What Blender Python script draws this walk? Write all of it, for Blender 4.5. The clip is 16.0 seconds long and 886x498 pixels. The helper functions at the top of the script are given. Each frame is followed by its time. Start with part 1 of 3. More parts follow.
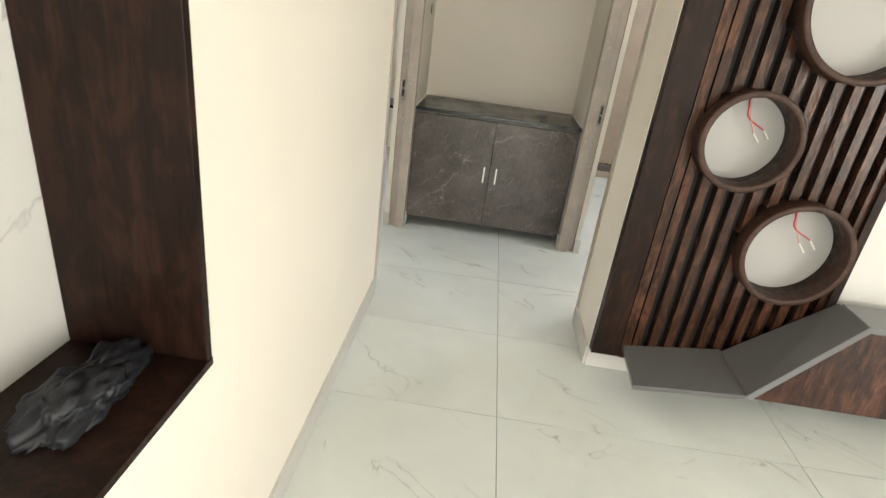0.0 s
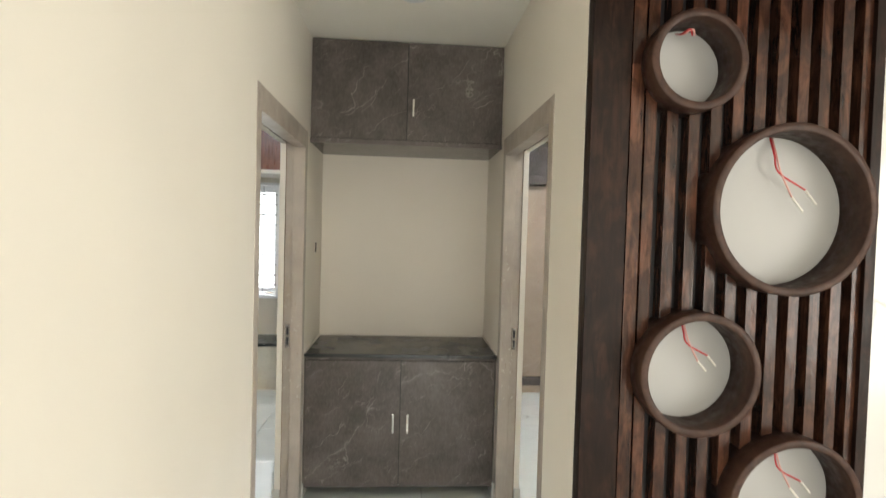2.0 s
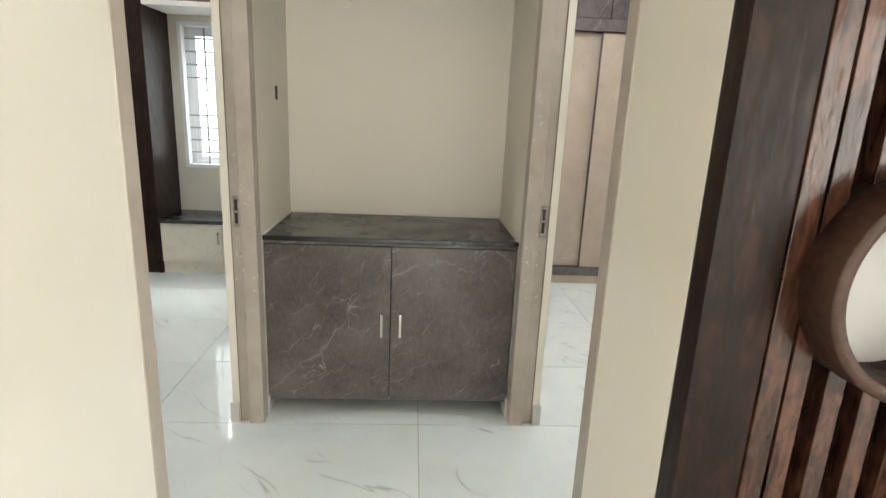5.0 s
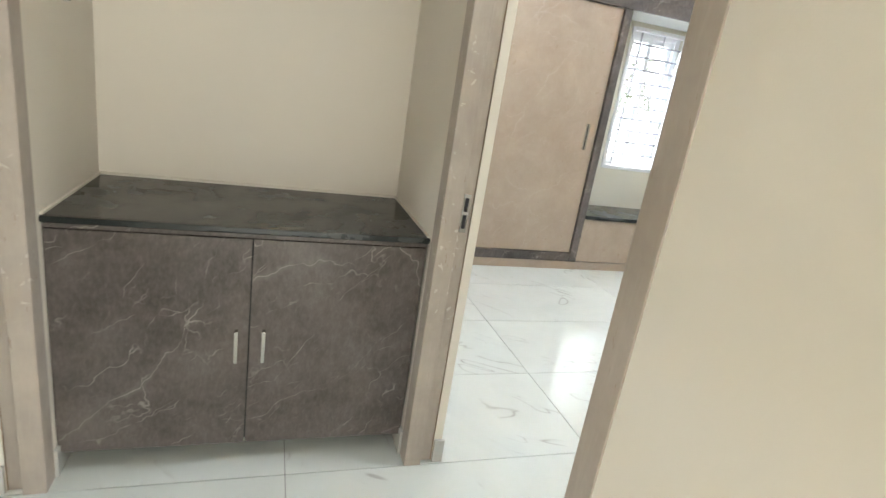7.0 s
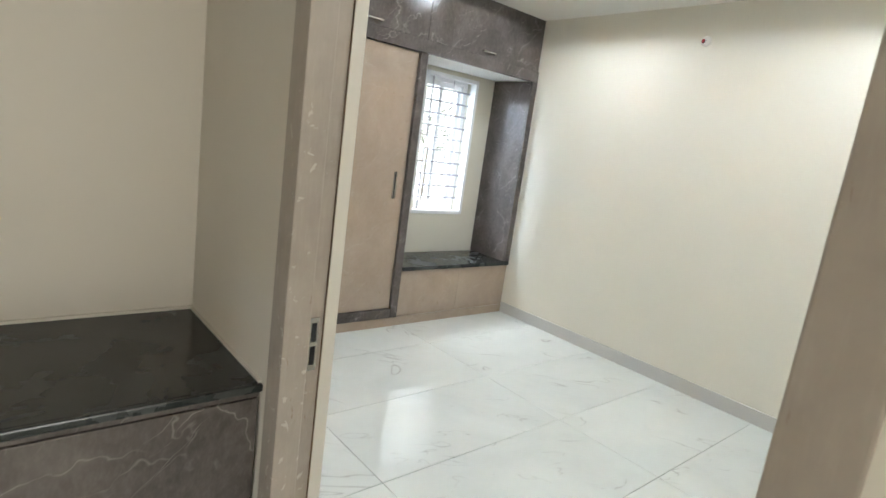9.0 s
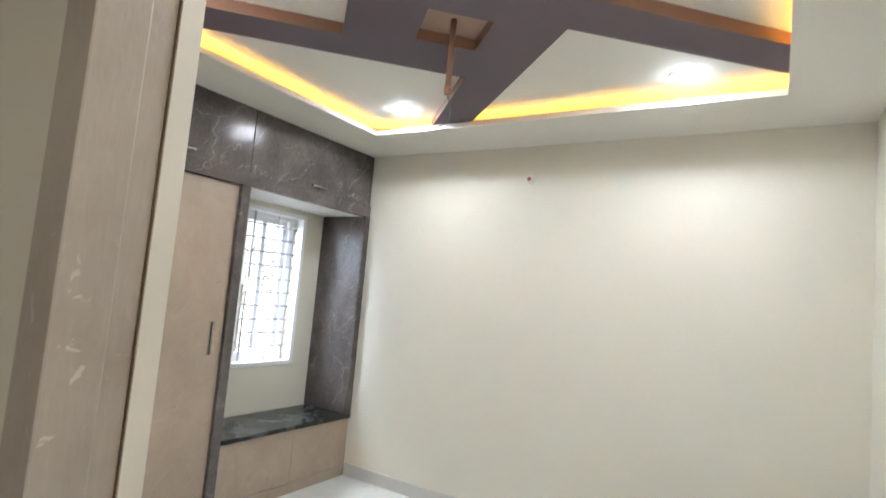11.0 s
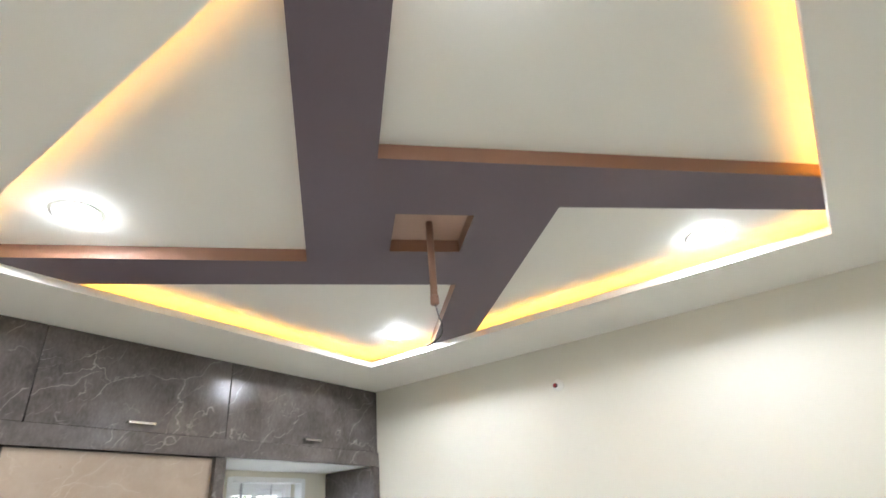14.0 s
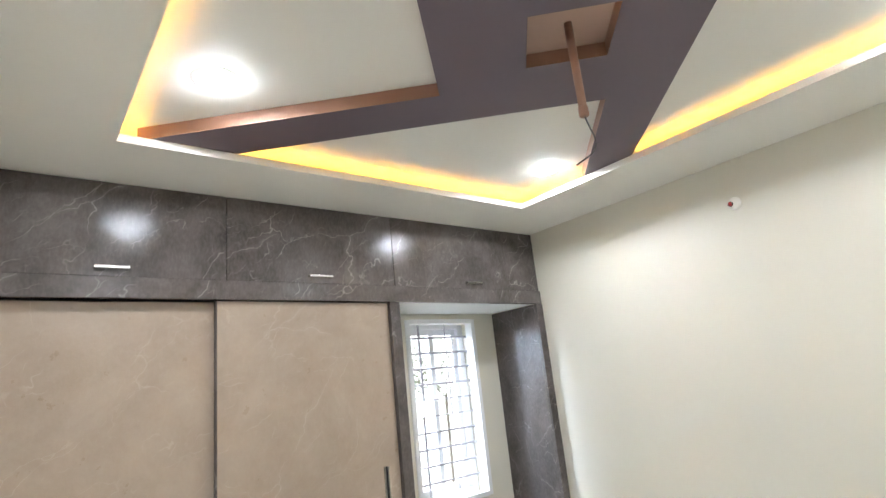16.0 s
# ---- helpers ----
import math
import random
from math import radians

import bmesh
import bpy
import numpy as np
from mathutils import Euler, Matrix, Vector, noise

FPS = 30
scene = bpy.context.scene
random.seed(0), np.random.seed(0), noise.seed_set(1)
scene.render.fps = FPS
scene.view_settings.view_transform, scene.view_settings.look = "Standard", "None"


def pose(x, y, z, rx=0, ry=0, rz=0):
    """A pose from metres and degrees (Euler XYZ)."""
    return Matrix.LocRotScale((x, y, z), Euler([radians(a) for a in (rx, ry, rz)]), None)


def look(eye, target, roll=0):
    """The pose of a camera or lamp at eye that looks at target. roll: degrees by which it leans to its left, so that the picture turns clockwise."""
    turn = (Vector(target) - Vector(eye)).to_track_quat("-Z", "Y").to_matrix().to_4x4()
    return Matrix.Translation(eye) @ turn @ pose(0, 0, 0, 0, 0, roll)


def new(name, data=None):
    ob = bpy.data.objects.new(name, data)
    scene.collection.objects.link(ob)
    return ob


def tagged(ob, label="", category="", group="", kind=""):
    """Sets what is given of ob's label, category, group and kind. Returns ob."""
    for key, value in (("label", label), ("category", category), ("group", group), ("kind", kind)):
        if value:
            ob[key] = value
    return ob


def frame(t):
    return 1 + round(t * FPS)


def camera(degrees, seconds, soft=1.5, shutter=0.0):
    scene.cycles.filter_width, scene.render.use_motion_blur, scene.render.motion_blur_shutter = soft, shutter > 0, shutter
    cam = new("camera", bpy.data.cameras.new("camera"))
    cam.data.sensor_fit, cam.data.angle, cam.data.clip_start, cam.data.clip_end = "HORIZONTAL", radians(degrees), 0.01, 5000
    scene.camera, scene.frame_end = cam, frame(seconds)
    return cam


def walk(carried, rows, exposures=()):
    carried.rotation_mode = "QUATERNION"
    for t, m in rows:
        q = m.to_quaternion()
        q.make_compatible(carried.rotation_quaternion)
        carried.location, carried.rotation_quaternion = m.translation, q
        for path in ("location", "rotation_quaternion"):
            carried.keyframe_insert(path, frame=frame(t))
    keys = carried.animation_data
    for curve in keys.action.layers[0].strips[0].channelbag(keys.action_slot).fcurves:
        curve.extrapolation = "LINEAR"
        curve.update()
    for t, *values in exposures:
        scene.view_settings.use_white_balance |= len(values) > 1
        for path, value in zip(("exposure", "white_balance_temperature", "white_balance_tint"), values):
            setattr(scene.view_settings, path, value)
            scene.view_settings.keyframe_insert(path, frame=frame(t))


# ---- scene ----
cam = camera(78.4, 16.0, 1.4, 0.3)
PATH = [
    (0, (0.414, 0.239, 1.49), (0.333, 2.063, 0.675), 7.5),
    (0.5, (0.448, 0.325, 1.462), (0.377, 2.208, 0.794), 3.9),
    (1, (0.495, 0.481, 1.506), (0.471, 2.409, 0.974), -1.5),
    (1.5, (0.499, 0.641, 1.534), (0.589, 2.616, 1.232), 1.3),
    (2, (0.501, 0.778, 1.57), (0.644, 2.772, 1.509), 1.6),
    (2.5, (0.524, 0.906, 1.619), (0.693, 2.89, 1.807), 0.1),
    (3, (0.574, 1.039, 1.629), (0.69, 3.013, 1.926), -0.1),
    (3.5, (0.614, 1.211, 1.586), (0.684, 3.206, 1.714), 0.3),
    (4, (0.614, 1.362, 1.508), (0.678, 3.354, 1.352), 1.0),
    (6.5, (0.516, 2.048, 1.351), (0.947, 3.909, 0.76), 7.7),
    (7, (0.533, 2.246, 1.365), (1.158, 4.053, 0.777), 8.9),
    (7.5, (0.521, 2.39, 1.385), (1.293, 4.138, 0.795), 8.7),
    (8, (0.508, 2.519, 1.407), (1.447, 4.191, 0.841), 9.4),
    (8.5, (0.525, 2.656, 1.439), (1.658, 4.236, 0.969), 8.8),
    (11, (0.785, 3.186, 1.494), (2.479, 4.237, 1.66), 5.1),
    (11.5, (0.793, 3.227, 1.538), (2.526, 4.115, 1.99), 3.4),
    (12, (0.802, 3.259, 1.599), (2.525, 4.01, 2.283), 1.7),
    (12.5, (0.847, 3.273, 1.617), (2.531, 3.968, 2.442), -0.3),
    (13, (0.97, 3.316, 1.612), (2.597, 3.996, 2.554), -3.15),
    (13.5, (1.09, 3.35, 1.618), (2.645, 4.115, 2.616), -4.4),
    (14, (1.217, 3.392, 1.636), (2.7, 4.369, 2.556), -4.9),
    (14.5, (1.268, 3.434, 1.616), (2.699, 4.576, 2.42), -7.0),
    (15, (1.306, 3.463, 1.604), (2.667, 4.768, 2.27), -6.9),
    (15.5, (1.318, 3.486, 1.59), (2.6, 4.913, 2.157), -6.8),
    (16, (1.329, 3.507, 1.58), (2.551, 5.014, 2.066), -6.0),
]
walk(cam, [(t, look(eye, target, roll)) for t, eye, target, roll in PATH],
     exposures=[(0, 0.06, 6500, 10), (0.5, 0.0, 6500, 10), (1, -0.03, 6500, 10), (3, 0.1, 6450, 9), (4, 0.13, 6400, 8), (6.5, 0.46, 6350, 8), (7.5, 0.42, 6350, 8), (8.5, 0.16, 6350, 8),
                (11, 0.0, 6350, 11), (12, 0.03, 6350, 11), (13, 0.14, 6350, 11), (16, 0.12, 6350, 11)])

# ---- light ----
world = bpy.data.worlds.new("world")
scene.world = world
world.use_nodes = True
sky = world.node_tree.nodes.new("ShaderNodeTexSky")
sky.sky_type, sky.sun_disc = "NISHITA", False
sky.sun_elevation, sky.sun_rotation = radians(52), radians(200)
world.node_tree.links.new(sky.outputs[0], world.node_tree.nodes["Background"].inputs["Color"])
world.node_tree.nodes["Background"].inputs["Strength"].default_value = 0.15


def lamp(name, kind, power, colour, m, size=(1.0, 1.0), shape="RECTANGLE"):
    data = bpy.data.lights.new(name, kind)
    data.energy, data.color = power, colour
    if kind == "AREA":
        data.shape, data.size, data.size_y = shape, size[0], size[1]
    ob = new(name, data)
    ob.matrix_world = m
    return ob


sun = lamp("sun", "SUN", 4.5, (1.0, 0.95, 0.86), look((-4.1, -6.2, 11), (0, 0, 0)))
sun.data.angle = radians(0.5)
# area lamps in place of daylight through the openings; the hall's openings are assumed
lamp("bedroom_window_light", "AREA", 900, (0.90, 0.94, 1.0), look((3.5, 8.5, 4.7), (3.2, 5.2, 0.4)), (2.4, 1.4))
# extra bluish fill from outside, added to brighten side panel and east wall
lamp("bedroom_window_side_light", "AREA", 560, (0.66, 0.79, 1.0), look((0.9, 8.7, 2.5), (3.9, 6.4, 1.2)), (1.6, 1.8))
lamp("study_window_light", "AREA", 260, (0.93, 0.97, 1.0), look((-1.09, 8.1, 3.25), (-1.2, 6.4, 1.1)), (1.6, 1.2))
# two fill lamps for the corridor, behind unseen, assumed hall openings
lamp("hall_window_light", "AREA", 165, (1.0, 0.965, 0.875), look((4.46, -1.0, 1.3), (0.0, -0.6, 1.2)), (2.9, 2.0))
lamp("balcony_door_light", "AREA", 84, (1.0, 0.965, 0.885), look((0.93, -3.22, 1.15), (0.9, 2.0, 1.15)), (1.9, 2.1))

# ---- materials ----


class Mat:
    """A small builder of node materials on one Principled shader."""

    def __init__(self, name, colour=(0.5, 0.5, 0.5), rough=0.5, metal=0.0, **more):
        self.m = bpy.data.materials.new(name)
        self.m.use_nodes = True
        self.t = self.m.node_tree
        self.b = self.t.nodes["Principled BSDF"]
        self.set("Base Color", (*colour, 1)), self.set("Roughness", rough), self.set("Metallic", metal)
        for k, v in more.items():
            self.set(k.replace("_", " "), v)

    def set(self, name, value):
        self.b.inputs[name].default_value = value

    def node(self, kind, **inputs):
        n = self.t.nodes.new(kind)
        for k, v in inputs.items():
            k = k.replace("_", " ")
            if isinstance(v, bpy.types.NodeSocket):
                self.t.links.new(v, n.inputs[k])
            else:
                n.inputs[k].default_value = v
        return n

    def coords(self, scale=(1, 1, 1), turn=(0, 0, 0), shift=0.0):
        """Object coordinates, shifted at random from piece to piece where shift is set."""
        c = self.t.nodes.new("ShaderNodeTexCoord").outputs["Object"]
        if shift:
            info = self.t.nodes.new("ShaderNodeObjectInfo")
            mul = self.node("ShaderNodeVectorMath")
            mul.operation = "SCALE"
            self.t.links.new(info.outputs["Random"], mul.inputs["Scale"])
            mul.inputs[0].default_value = (shift, shift * 0.7, shift * 1.3)
            add = self.node("ShaderNodeVectorMath")
            self.t.links.new(c, add.inputs[0])
            self.t.links.new(mul.outputs[0], add.inputs[1])
            c = add.outputs[0]
        if any(turn):
            c = self.node("ShaderNodeMapping", Vector=c, Rotation=[radians(a) for a in turn]).outputs[0]
        return self.node("ShaderNodeMapping", Vector=c, Scale=scale).outputs[0]

    def noise(self, at, scale, detail=4.0, rough=0.55, distortion=0.0):
        return self.node("ShaderNodeTexNoise", Vector=at, Scale=scale, Detail=detail, Roughness=rough, Distortion=distortion).outputs["Fac"]

    def ramp(self, fac, *stops):
        n = self.t.nodes.new("ShaderNodeValToRGB")
        self.t.links.new(fac, n.inputs["Fac"])
        e = n.color_ramp.elements
        while len(e) < len(stops):
            e.new(0.5)
        for k, (p, c) in zip(e, stops):
            k.position = p
            k.color = (c, c, c, 1) if isinstance(c, (int, float)) else (*c, 1)
        return n.outputs["Color"]

    def math(self, op, a, b=0.5):
        n = self.t.nodes.new("ShaderNodeMath")
        n.operation = op
        for i, v in enumerate((a, b)):
            if isinstance(v, bpy.types.NodeSocket):
                self.t.links.new(v, n.inputs[i])
            else:
                n.inputs[i].default_value = v
        return n.outputs[0]

    def vein(self, at, scale, width, distortion=1.5, detail=5.0):
        """Thin wandering lines: 1 on the line, 0 away from it."""
        n = self.noise(at, scale, detail, 0.6, distortion)
        d = self.math("ABSOLUTE", self.math("SUBTRACT", n, 0.5))
        return self.ramp(d, (0.0, 1.0), (width, 0.0))

    def mix(self, fac, a, b, kind="MIX"):
        n = self.t.nodes.new("ShaderNodeMix")
        n.data_type, n.blend_type = "RGBA", kind
        for i, v in ((0, fac), (6, a), (7, b)):
            if isinstance(v, bpy.types.NodeSocket):
                self.t.links.new(v, n.inputs[i])
            elif i:
                n.inputs[i].default_value = (*v, 1)
            else:
                n.inputs[i].default_value = v
        return n.outputs[2]

    def link(self, value, name):
        self.t.links.new(value, self.b.inputs[name])
        return self

    def bump(self, height, strength=0.2, distance=0.002):
        n = self.node("ShaderNodeBump", Height=height, Strength=strength, Distance=distance)
        self.t.links.new(n.outputs[0], self.b.inputs["Normal"])
        return self


def paint(name, colour, rough=0.6, grain=0.15, patch=0.06):
    """Rolled wall paint: faint patches, roller stipple."""
    w = Mat(name, colour, rough)
    at = w.coords()
    big = w.noise(at, 0.9, 3)
    low = [c * (1 - patch) for c in colour]
    w.link(w.mix(w.ramp(big, (0.35, 0.0), (0.65, 1.0)), low, colour), "Base Color")
    w.bump(w.noise(at, 260, 2), grain, 0.001)
    return w.m


def laminate(name, dark, light, vein, rough=0.3, strength=0.6, turn=38.0, size=1.0):
    """Stone-pattern laminate: soft clouds, fine fibrous mottle, a broken network of thin light veins."""
    w = Mat(name, dark, rough)
    at = w.coords((size, size, size), (0, turn, 0), 7.0)
    cloud = w.noise(at, 2.4, 8, 0.7, 0.3)
    c = w.mix(w.ramp(cloud, (0.3, 0.0), (0.72, 1.0)), dark, light)
    fibre = w.noise(w.coords((1, 1, 0.45), (0, 0, 0), 7.0), 80, 5, 0.72)
    c = w.mix(w.ramp(fibre, (0.42, 0.0), (0.80, 0.12)), c, vein)
    bent = w.node("ShaderNodeTexNoise", Vector=at, Scale=3.4, Detail=4.0, Roughness=0.55)
    shift = w.node("ShaderNodeVectorMath")
    shift.operation = "MULTIPLY_ADD"
    w.t.links.new(bent.outputs["Color"], shift.inputs[0])
    shift.inputs[1].default_value = (0.24, 0.24, 0.24)
    stretch = w.node("ShaderNodeMapping", Vector=at, Scale=(0.5, 1.0, 1.3)).outputs[0]
    w.t.links.new(stretch, shift.inputs[2])
    total = None
    for scale, width, lo, hi, k in ((1.8, 0.004, 0.44, 0.58, 0.75), (3.3, 0.007, 0.50, 0.62, 0.6), (6.5, 0.014, 0.54, 0.66, 0.5), (1.8, 0.035, 0.46, 0.64, 0.16), (13.0, 0.03, 0.58, 0.70, 0.35)):
        v = w.node("ShaderNodeTexVoronoi", Vector=shift.outputs[0], Scale=scale)
        v.feature = "DISTANCE_TO_EDGE"
        w.t.links.new(shift.outputs[0], v.inputs["Vector"])
        v.inputs["Scale"].default_value = scale
        line = w.ramp(v.outputs["Distance"], (0.0, 1.0), (width, 0.0))
        mask = w.ramp(w.noise(at, 2.2 * scale ** 0.6, 3, 0.6), (lo, 0.0), (hi, k))
        line = w.math("MULTIPLY", line, mask)
        total = line if total is None else w.math("MAXIMUM", total, line)
    w.link(w.mix(w.math("MULTIPLY", total, strength), c, vein), "Base Color")
    w.link(w.ramp(w.noise(at, 18, 3), (0.3, rough * 0.8), (0.7, rough * 1.25)), "Roughness")
    w.bump(w.noise(at, 60, 5, 0.65), 0.36, 0.002)
    return w.m


def timber(name, dark, light, rough=0.32, along=(9, 9, 0.9), mottle=0.5, ripple=0.0):
    """Stained, lacquered wood with grain along one axis."""
    w = Mat(name, dark, rough)
    at = w.coords(along, (0, 0, 0), 5.0)
    grain = w.noise(at, 5, 6, 0.65, 1.2)
    c = w.mix(w.ramp(grain, (0.3, 0.0), (0.72, 1.0)), dark, light)
    blot = w.noise(w.coords((2.5, 2.5, 2.5), (0, 0, 0), 3.0), 3.5, 3)
    c = w.mix(w.ramp(blot, (0.45, 0.0), (0.75, mottle)), c, light)
    w.link(c, "Base Color")
    w.link(w.ramp(w.noise(at, 9, 3), (0.3, rough * 0.75), (0.7, rough * 1.35)), "Roughness")
    if ripple:
        c = w.mix(w.ramp(w.noise(w.coords((1, 1, 0.5), (0, 0, 0), 3.0), 16, 4, 0.65, 0.6), (0.46, 0.65), (0.62, 0.0)), c, dark)
        w.link(c, "Base Color")
        w.bump(w.noise(w.coords((1, 1, 0.45), (0, 0, 0), 3.0), 38, 3, 0.5), ripple, 0.0025)
    else:
        w.bump(grain, 0.15, 0.001)
    return w.m


def tile_marble():
    w = Mat("polished_marble_tile", (0.7, 0.71, 0.7), 0.05, Specular_IOR_Level=0.42)
    at = w.coords((1, 1, 1), (0, 0, 38), 23.0)
    c = w.mix(w.ramp(w.noise(at, 1.6, 5, 0.6, 0.5), (0.35, 0.0), (0.7, 1.0)), (0.685, 0.712, 0.682), (0.60, 0.632, 0.61))
    slim = w.coords((0.7, 1.5, 1), (0, 0, 38), 23.0)
    mask = w.ramp(w.noise(slim, 3.2, 3), (0.52, 0.0), (0.62, 1.0))
    lines = w.math("MULTIPLY", w.vein(slim, 1.6, 0.0065, 0.9, 3.4), mask)
    soft = w.math("MULTIPLY", w.math("MULTIPLY", w.vein(slim, 1.6, 0.035, 0.9, 3.4), mask), 0.16)
    c = w.mix(soft, c, (0.47, 0.48, 0.48))
    c = w.mix(w.math("MULTIPLY", lines, 0.6), c, (0.30, 0.29, 0.27))
    w.link(c, "Base Color")
    w.link(w.ramp(w.noise(at, 6, 3), (0.3, 0.018), (0.75, 0.05)), "Roughness")
    return w.m


def marble_sheet():
    w = Mat("white_marble_sheet", (0.66, 0.66, 0.64), 0.2)
    at = w.coords((1, 1, 1), (20, 35, 0))
    slim = w.coords((1.6, 1.6, 0.5), (25, 30, 0))
    mask = w.ramp(w.noise(at, 1.8, 2), (0.5, 0.0), (0.62, 1.0))
    lines = w.math("MULTIPLY", w.vein(slim, 1.7, 0.016, 0.5), mask)
    c = w.mix(w.math("MULTIPLY", lines, 0.6), (0.62, 0.61, 0.585), (0.27, 0.265, 0.26))
    w.link(c, "Base Color")
    return w.m


def granite():
    w = Mat("black_granite", (0.02, 0.022, 0.022), 0.16)
    at = w.coords((1, 1, 1))
    speck = w.noise(at, 420, 3, 0.8)
    dust = w.noise(at, 5, 5, 0.6, 0.4)
    c = w.mix(w.ramp(speck, (0.55, 0.0), (0.75, 0.5)), (0.013, 0.016, 0.015), (0.08, 0.09, 0.085))
    c = w.mix(w.ramp(dust, (0.46, 0.0), (0.85, 0.28)), c, (0.15, 0.15, 0.145))
    w.link(c, "Base Color")
    w.link(w.ramp(dust, (0.4, 0.14), (0.75, 0.42)), "Roughness")
    return w.m


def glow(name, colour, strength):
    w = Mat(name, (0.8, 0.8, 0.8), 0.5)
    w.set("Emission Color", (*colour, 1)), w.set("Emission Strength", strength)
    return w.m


CREAM = paint("cream_wall_paint", (0.768, 0.720, 0.642))
CEIL = paint("white_ceiling_paint", (0.80, 0.775, 0.71), 0.7)
BEDWALL = paint("pale_cream_bedroom_paint", (0.725, 0.69, 0.592))
# the corridor cream with the alcove's dimmer, pinker shade put into its colour
ALCOVE = paint("cream_with_alcove_shade_tint", (0.755, 0.700, 0.622))
RECESS = paint("white_recess_paint", (0.78, 0.775, 0.75), 0.7)


def worn_paint():
    """Brushed frame paint, uneven, scuffed through to brown wood in thin upright flakes."""
    w = Mat("grey_beige_gloss_paint", (0.46, 0.395, 0.345), 0.4)
    at = w.coords()
    c = w.mix(w.ramp(w.noise(at, 3.5, 5, 0.65), (0.35, 0.0), (0.68, 1.0)), (0.35, 0.30, 0.258), (0.455, 0.398, 0.34))
    c = w.mix(w.ramp(w.noise(w.coords((30, 30, 4)), 3, 4, 0.6), (0.5, 0.0), (0.75, 0.22)), c, (0.55, 0.49, 0.43))
    chip = w.math("MULTIPLY", w.ramp(w.noise(w.coords((14, 14, 3.0)), 5, 5, 0.7), (0.64, 0.0), (0.68, 1.0)), w.ramp(w.noise(at, 2.3, 2), (0.44, 0.0), (0.52, 0.8)))
    c = w.mix(chip, c, (0.26, 0.18, 0.125))
    fleck = w.math("MULTIPLY", w.ramp(w.noise(at, 34, 4, 0.6, 0.6), (0.63, 0.0), (0.66, 1.0)), w.ramp(w.noise(w.coords((1, 1, 0.6)), 1.7, 2), (0.58, 0.0), (0.66, 0.5)))
    c = w.mix(fleck, c, (0.70, 0.68, 0.63))
    w.link(c, "Base Color")
    w.link(w.ramp(w.noise(at, 9, 3), (0.3, 0.3), (0.7, 0.55)), "Roughness")
    return w.bump(w.noise(w.coords((40, 40, 14)), 3, 4), 0.3, 0.0015).m


FRAME = worn_paint()
SEAM = paint("raw_brown_putty", (0.27, 0.17, 0.105), 0.8, 0.6, 0.4)
PURPLE = paint("mauve_ceiling_paint", (0.128, 0.096, 0.112), 0.62)
COPPER = paint("copper_brown_paint", (0.26, 0.135, 0.085), 0.5)
GREY = laminate("grey_stone_laminate", (0.056, 0.047, 0.043), (0.158, 0.137, 0.128), (0.46, 0.42, 0.385), 0.16, 0.72)
GREY.node_tree.nodes["Principled BSDF"].inputs["Specular IOR Level"].default_value = 0.2
BEIGE = laminate("beige_stone_laminate", (0.325, 0.250, 0.190), (0.43, 0.342, 0.266), (0.56, 0.475, 0.40), 0.34, 0.65)
IVORY = laminate("ivory_laminate", (0.60, 0.57, 0.48), (0.66, 0.62, 0.53), (0.7, 0.68, 0.6), 0.3, 0.2)
DARK = timber("dark_walnut", (0.006, 0.003, 0.0023), (0.042, 0.018, 0.011), 0.4, mottle=0.4, ripple=0.35)
DARK.node_tree.nodes["Principled BSDF"].inputs["Specular IOR Level"].default_value = 0.18
SLAT = timber("mottled_walnut", (0.011, 0.005, 0.0036), (0.135, 0.055, 0.032), 0.2, mottle=0.5, ripple=0.9)
SLAT.node_tree.nodes["Principled BSDF"].inputs["Specular IOR Level"].default_value = 0.3
RING = timber("brown_ring_lacquer", (0.020, 0.0095, 0.0066), (0.068, 0.032, 0.021), 0.5, (4, 4, 4), 0.4)
RING.node_tree.nodes["Principled BSDF"].inputs["Specular IOR Level"].default_value = 0.3
REDWOOD = timber("reddish_walnut", (0.07, 0.026, 0.016), (0.22, 0.09, 0.055), 0.3)
TILE = tile_marble()
GROUT = paint("grey_grout", (0.33, 0.34, 0.33), 0.8)
SKIRT = paint("pale_skirting_tile", (0.56, 0.55, 0.52), 0.25, 0.02)
MARBLE = marble_sheet()
GRANITE = granite()
SLATE = paint("grey_laminate", (0.125, 0.123, 0.127), 0.28, 0.05)
BACKING = paint("white_backing_board", (0.385, 0.377, 0.362), 0.5)
UPVC = Mat("white_upvc", (0.84, 0.85, 0.86), 0.3).m
STEEL = Mat("brushed_steel", (0.47, 0.455, 0.43), 0.25, 1.0).m
BARS = paint("grey_painted_bars", (0.42, 0.42, 0.45), 0.4, 0.05)
# near-black for the dark catch, and for shade coloured into gaps, slots and holes
BLACKISH = Mat("near_black_and_recess_shade", (0.012, 0.011, 0.011), 0.6).m
REDWIRE = Mat("red_cable_sheath", (0.42, 0.02, 0.025), 0.4).m
PINKWIRE = Mat("faded_pink_cable_sheath", (0.55, 0.30, 0.27), 0.45).m
GREYWIRE = Mat("grey_cable_sheath", (0.05, 0.045, 0.045), 0.5).m
GLASS = Mat("window_glass", (0.95, 0.98, 0.97), 0.02, 0.0, Transmission_Weight=1.0, IOR=1.45).m
LED = glow("warm_led_strip", (1.0, 0.50, 0.08), 34.0)
LAMPFACE = glow("cool_white_lamp_face", (0.93, 0.97, 1.0), 30.0)
OFFLAMP = Mat("frosted_lamp_cover", (0.64, 0.67, 0.68), 0.5).m
PLASTIC = Mat("white_plastic", (0.72, 0.70, 0.64), 0.35).m
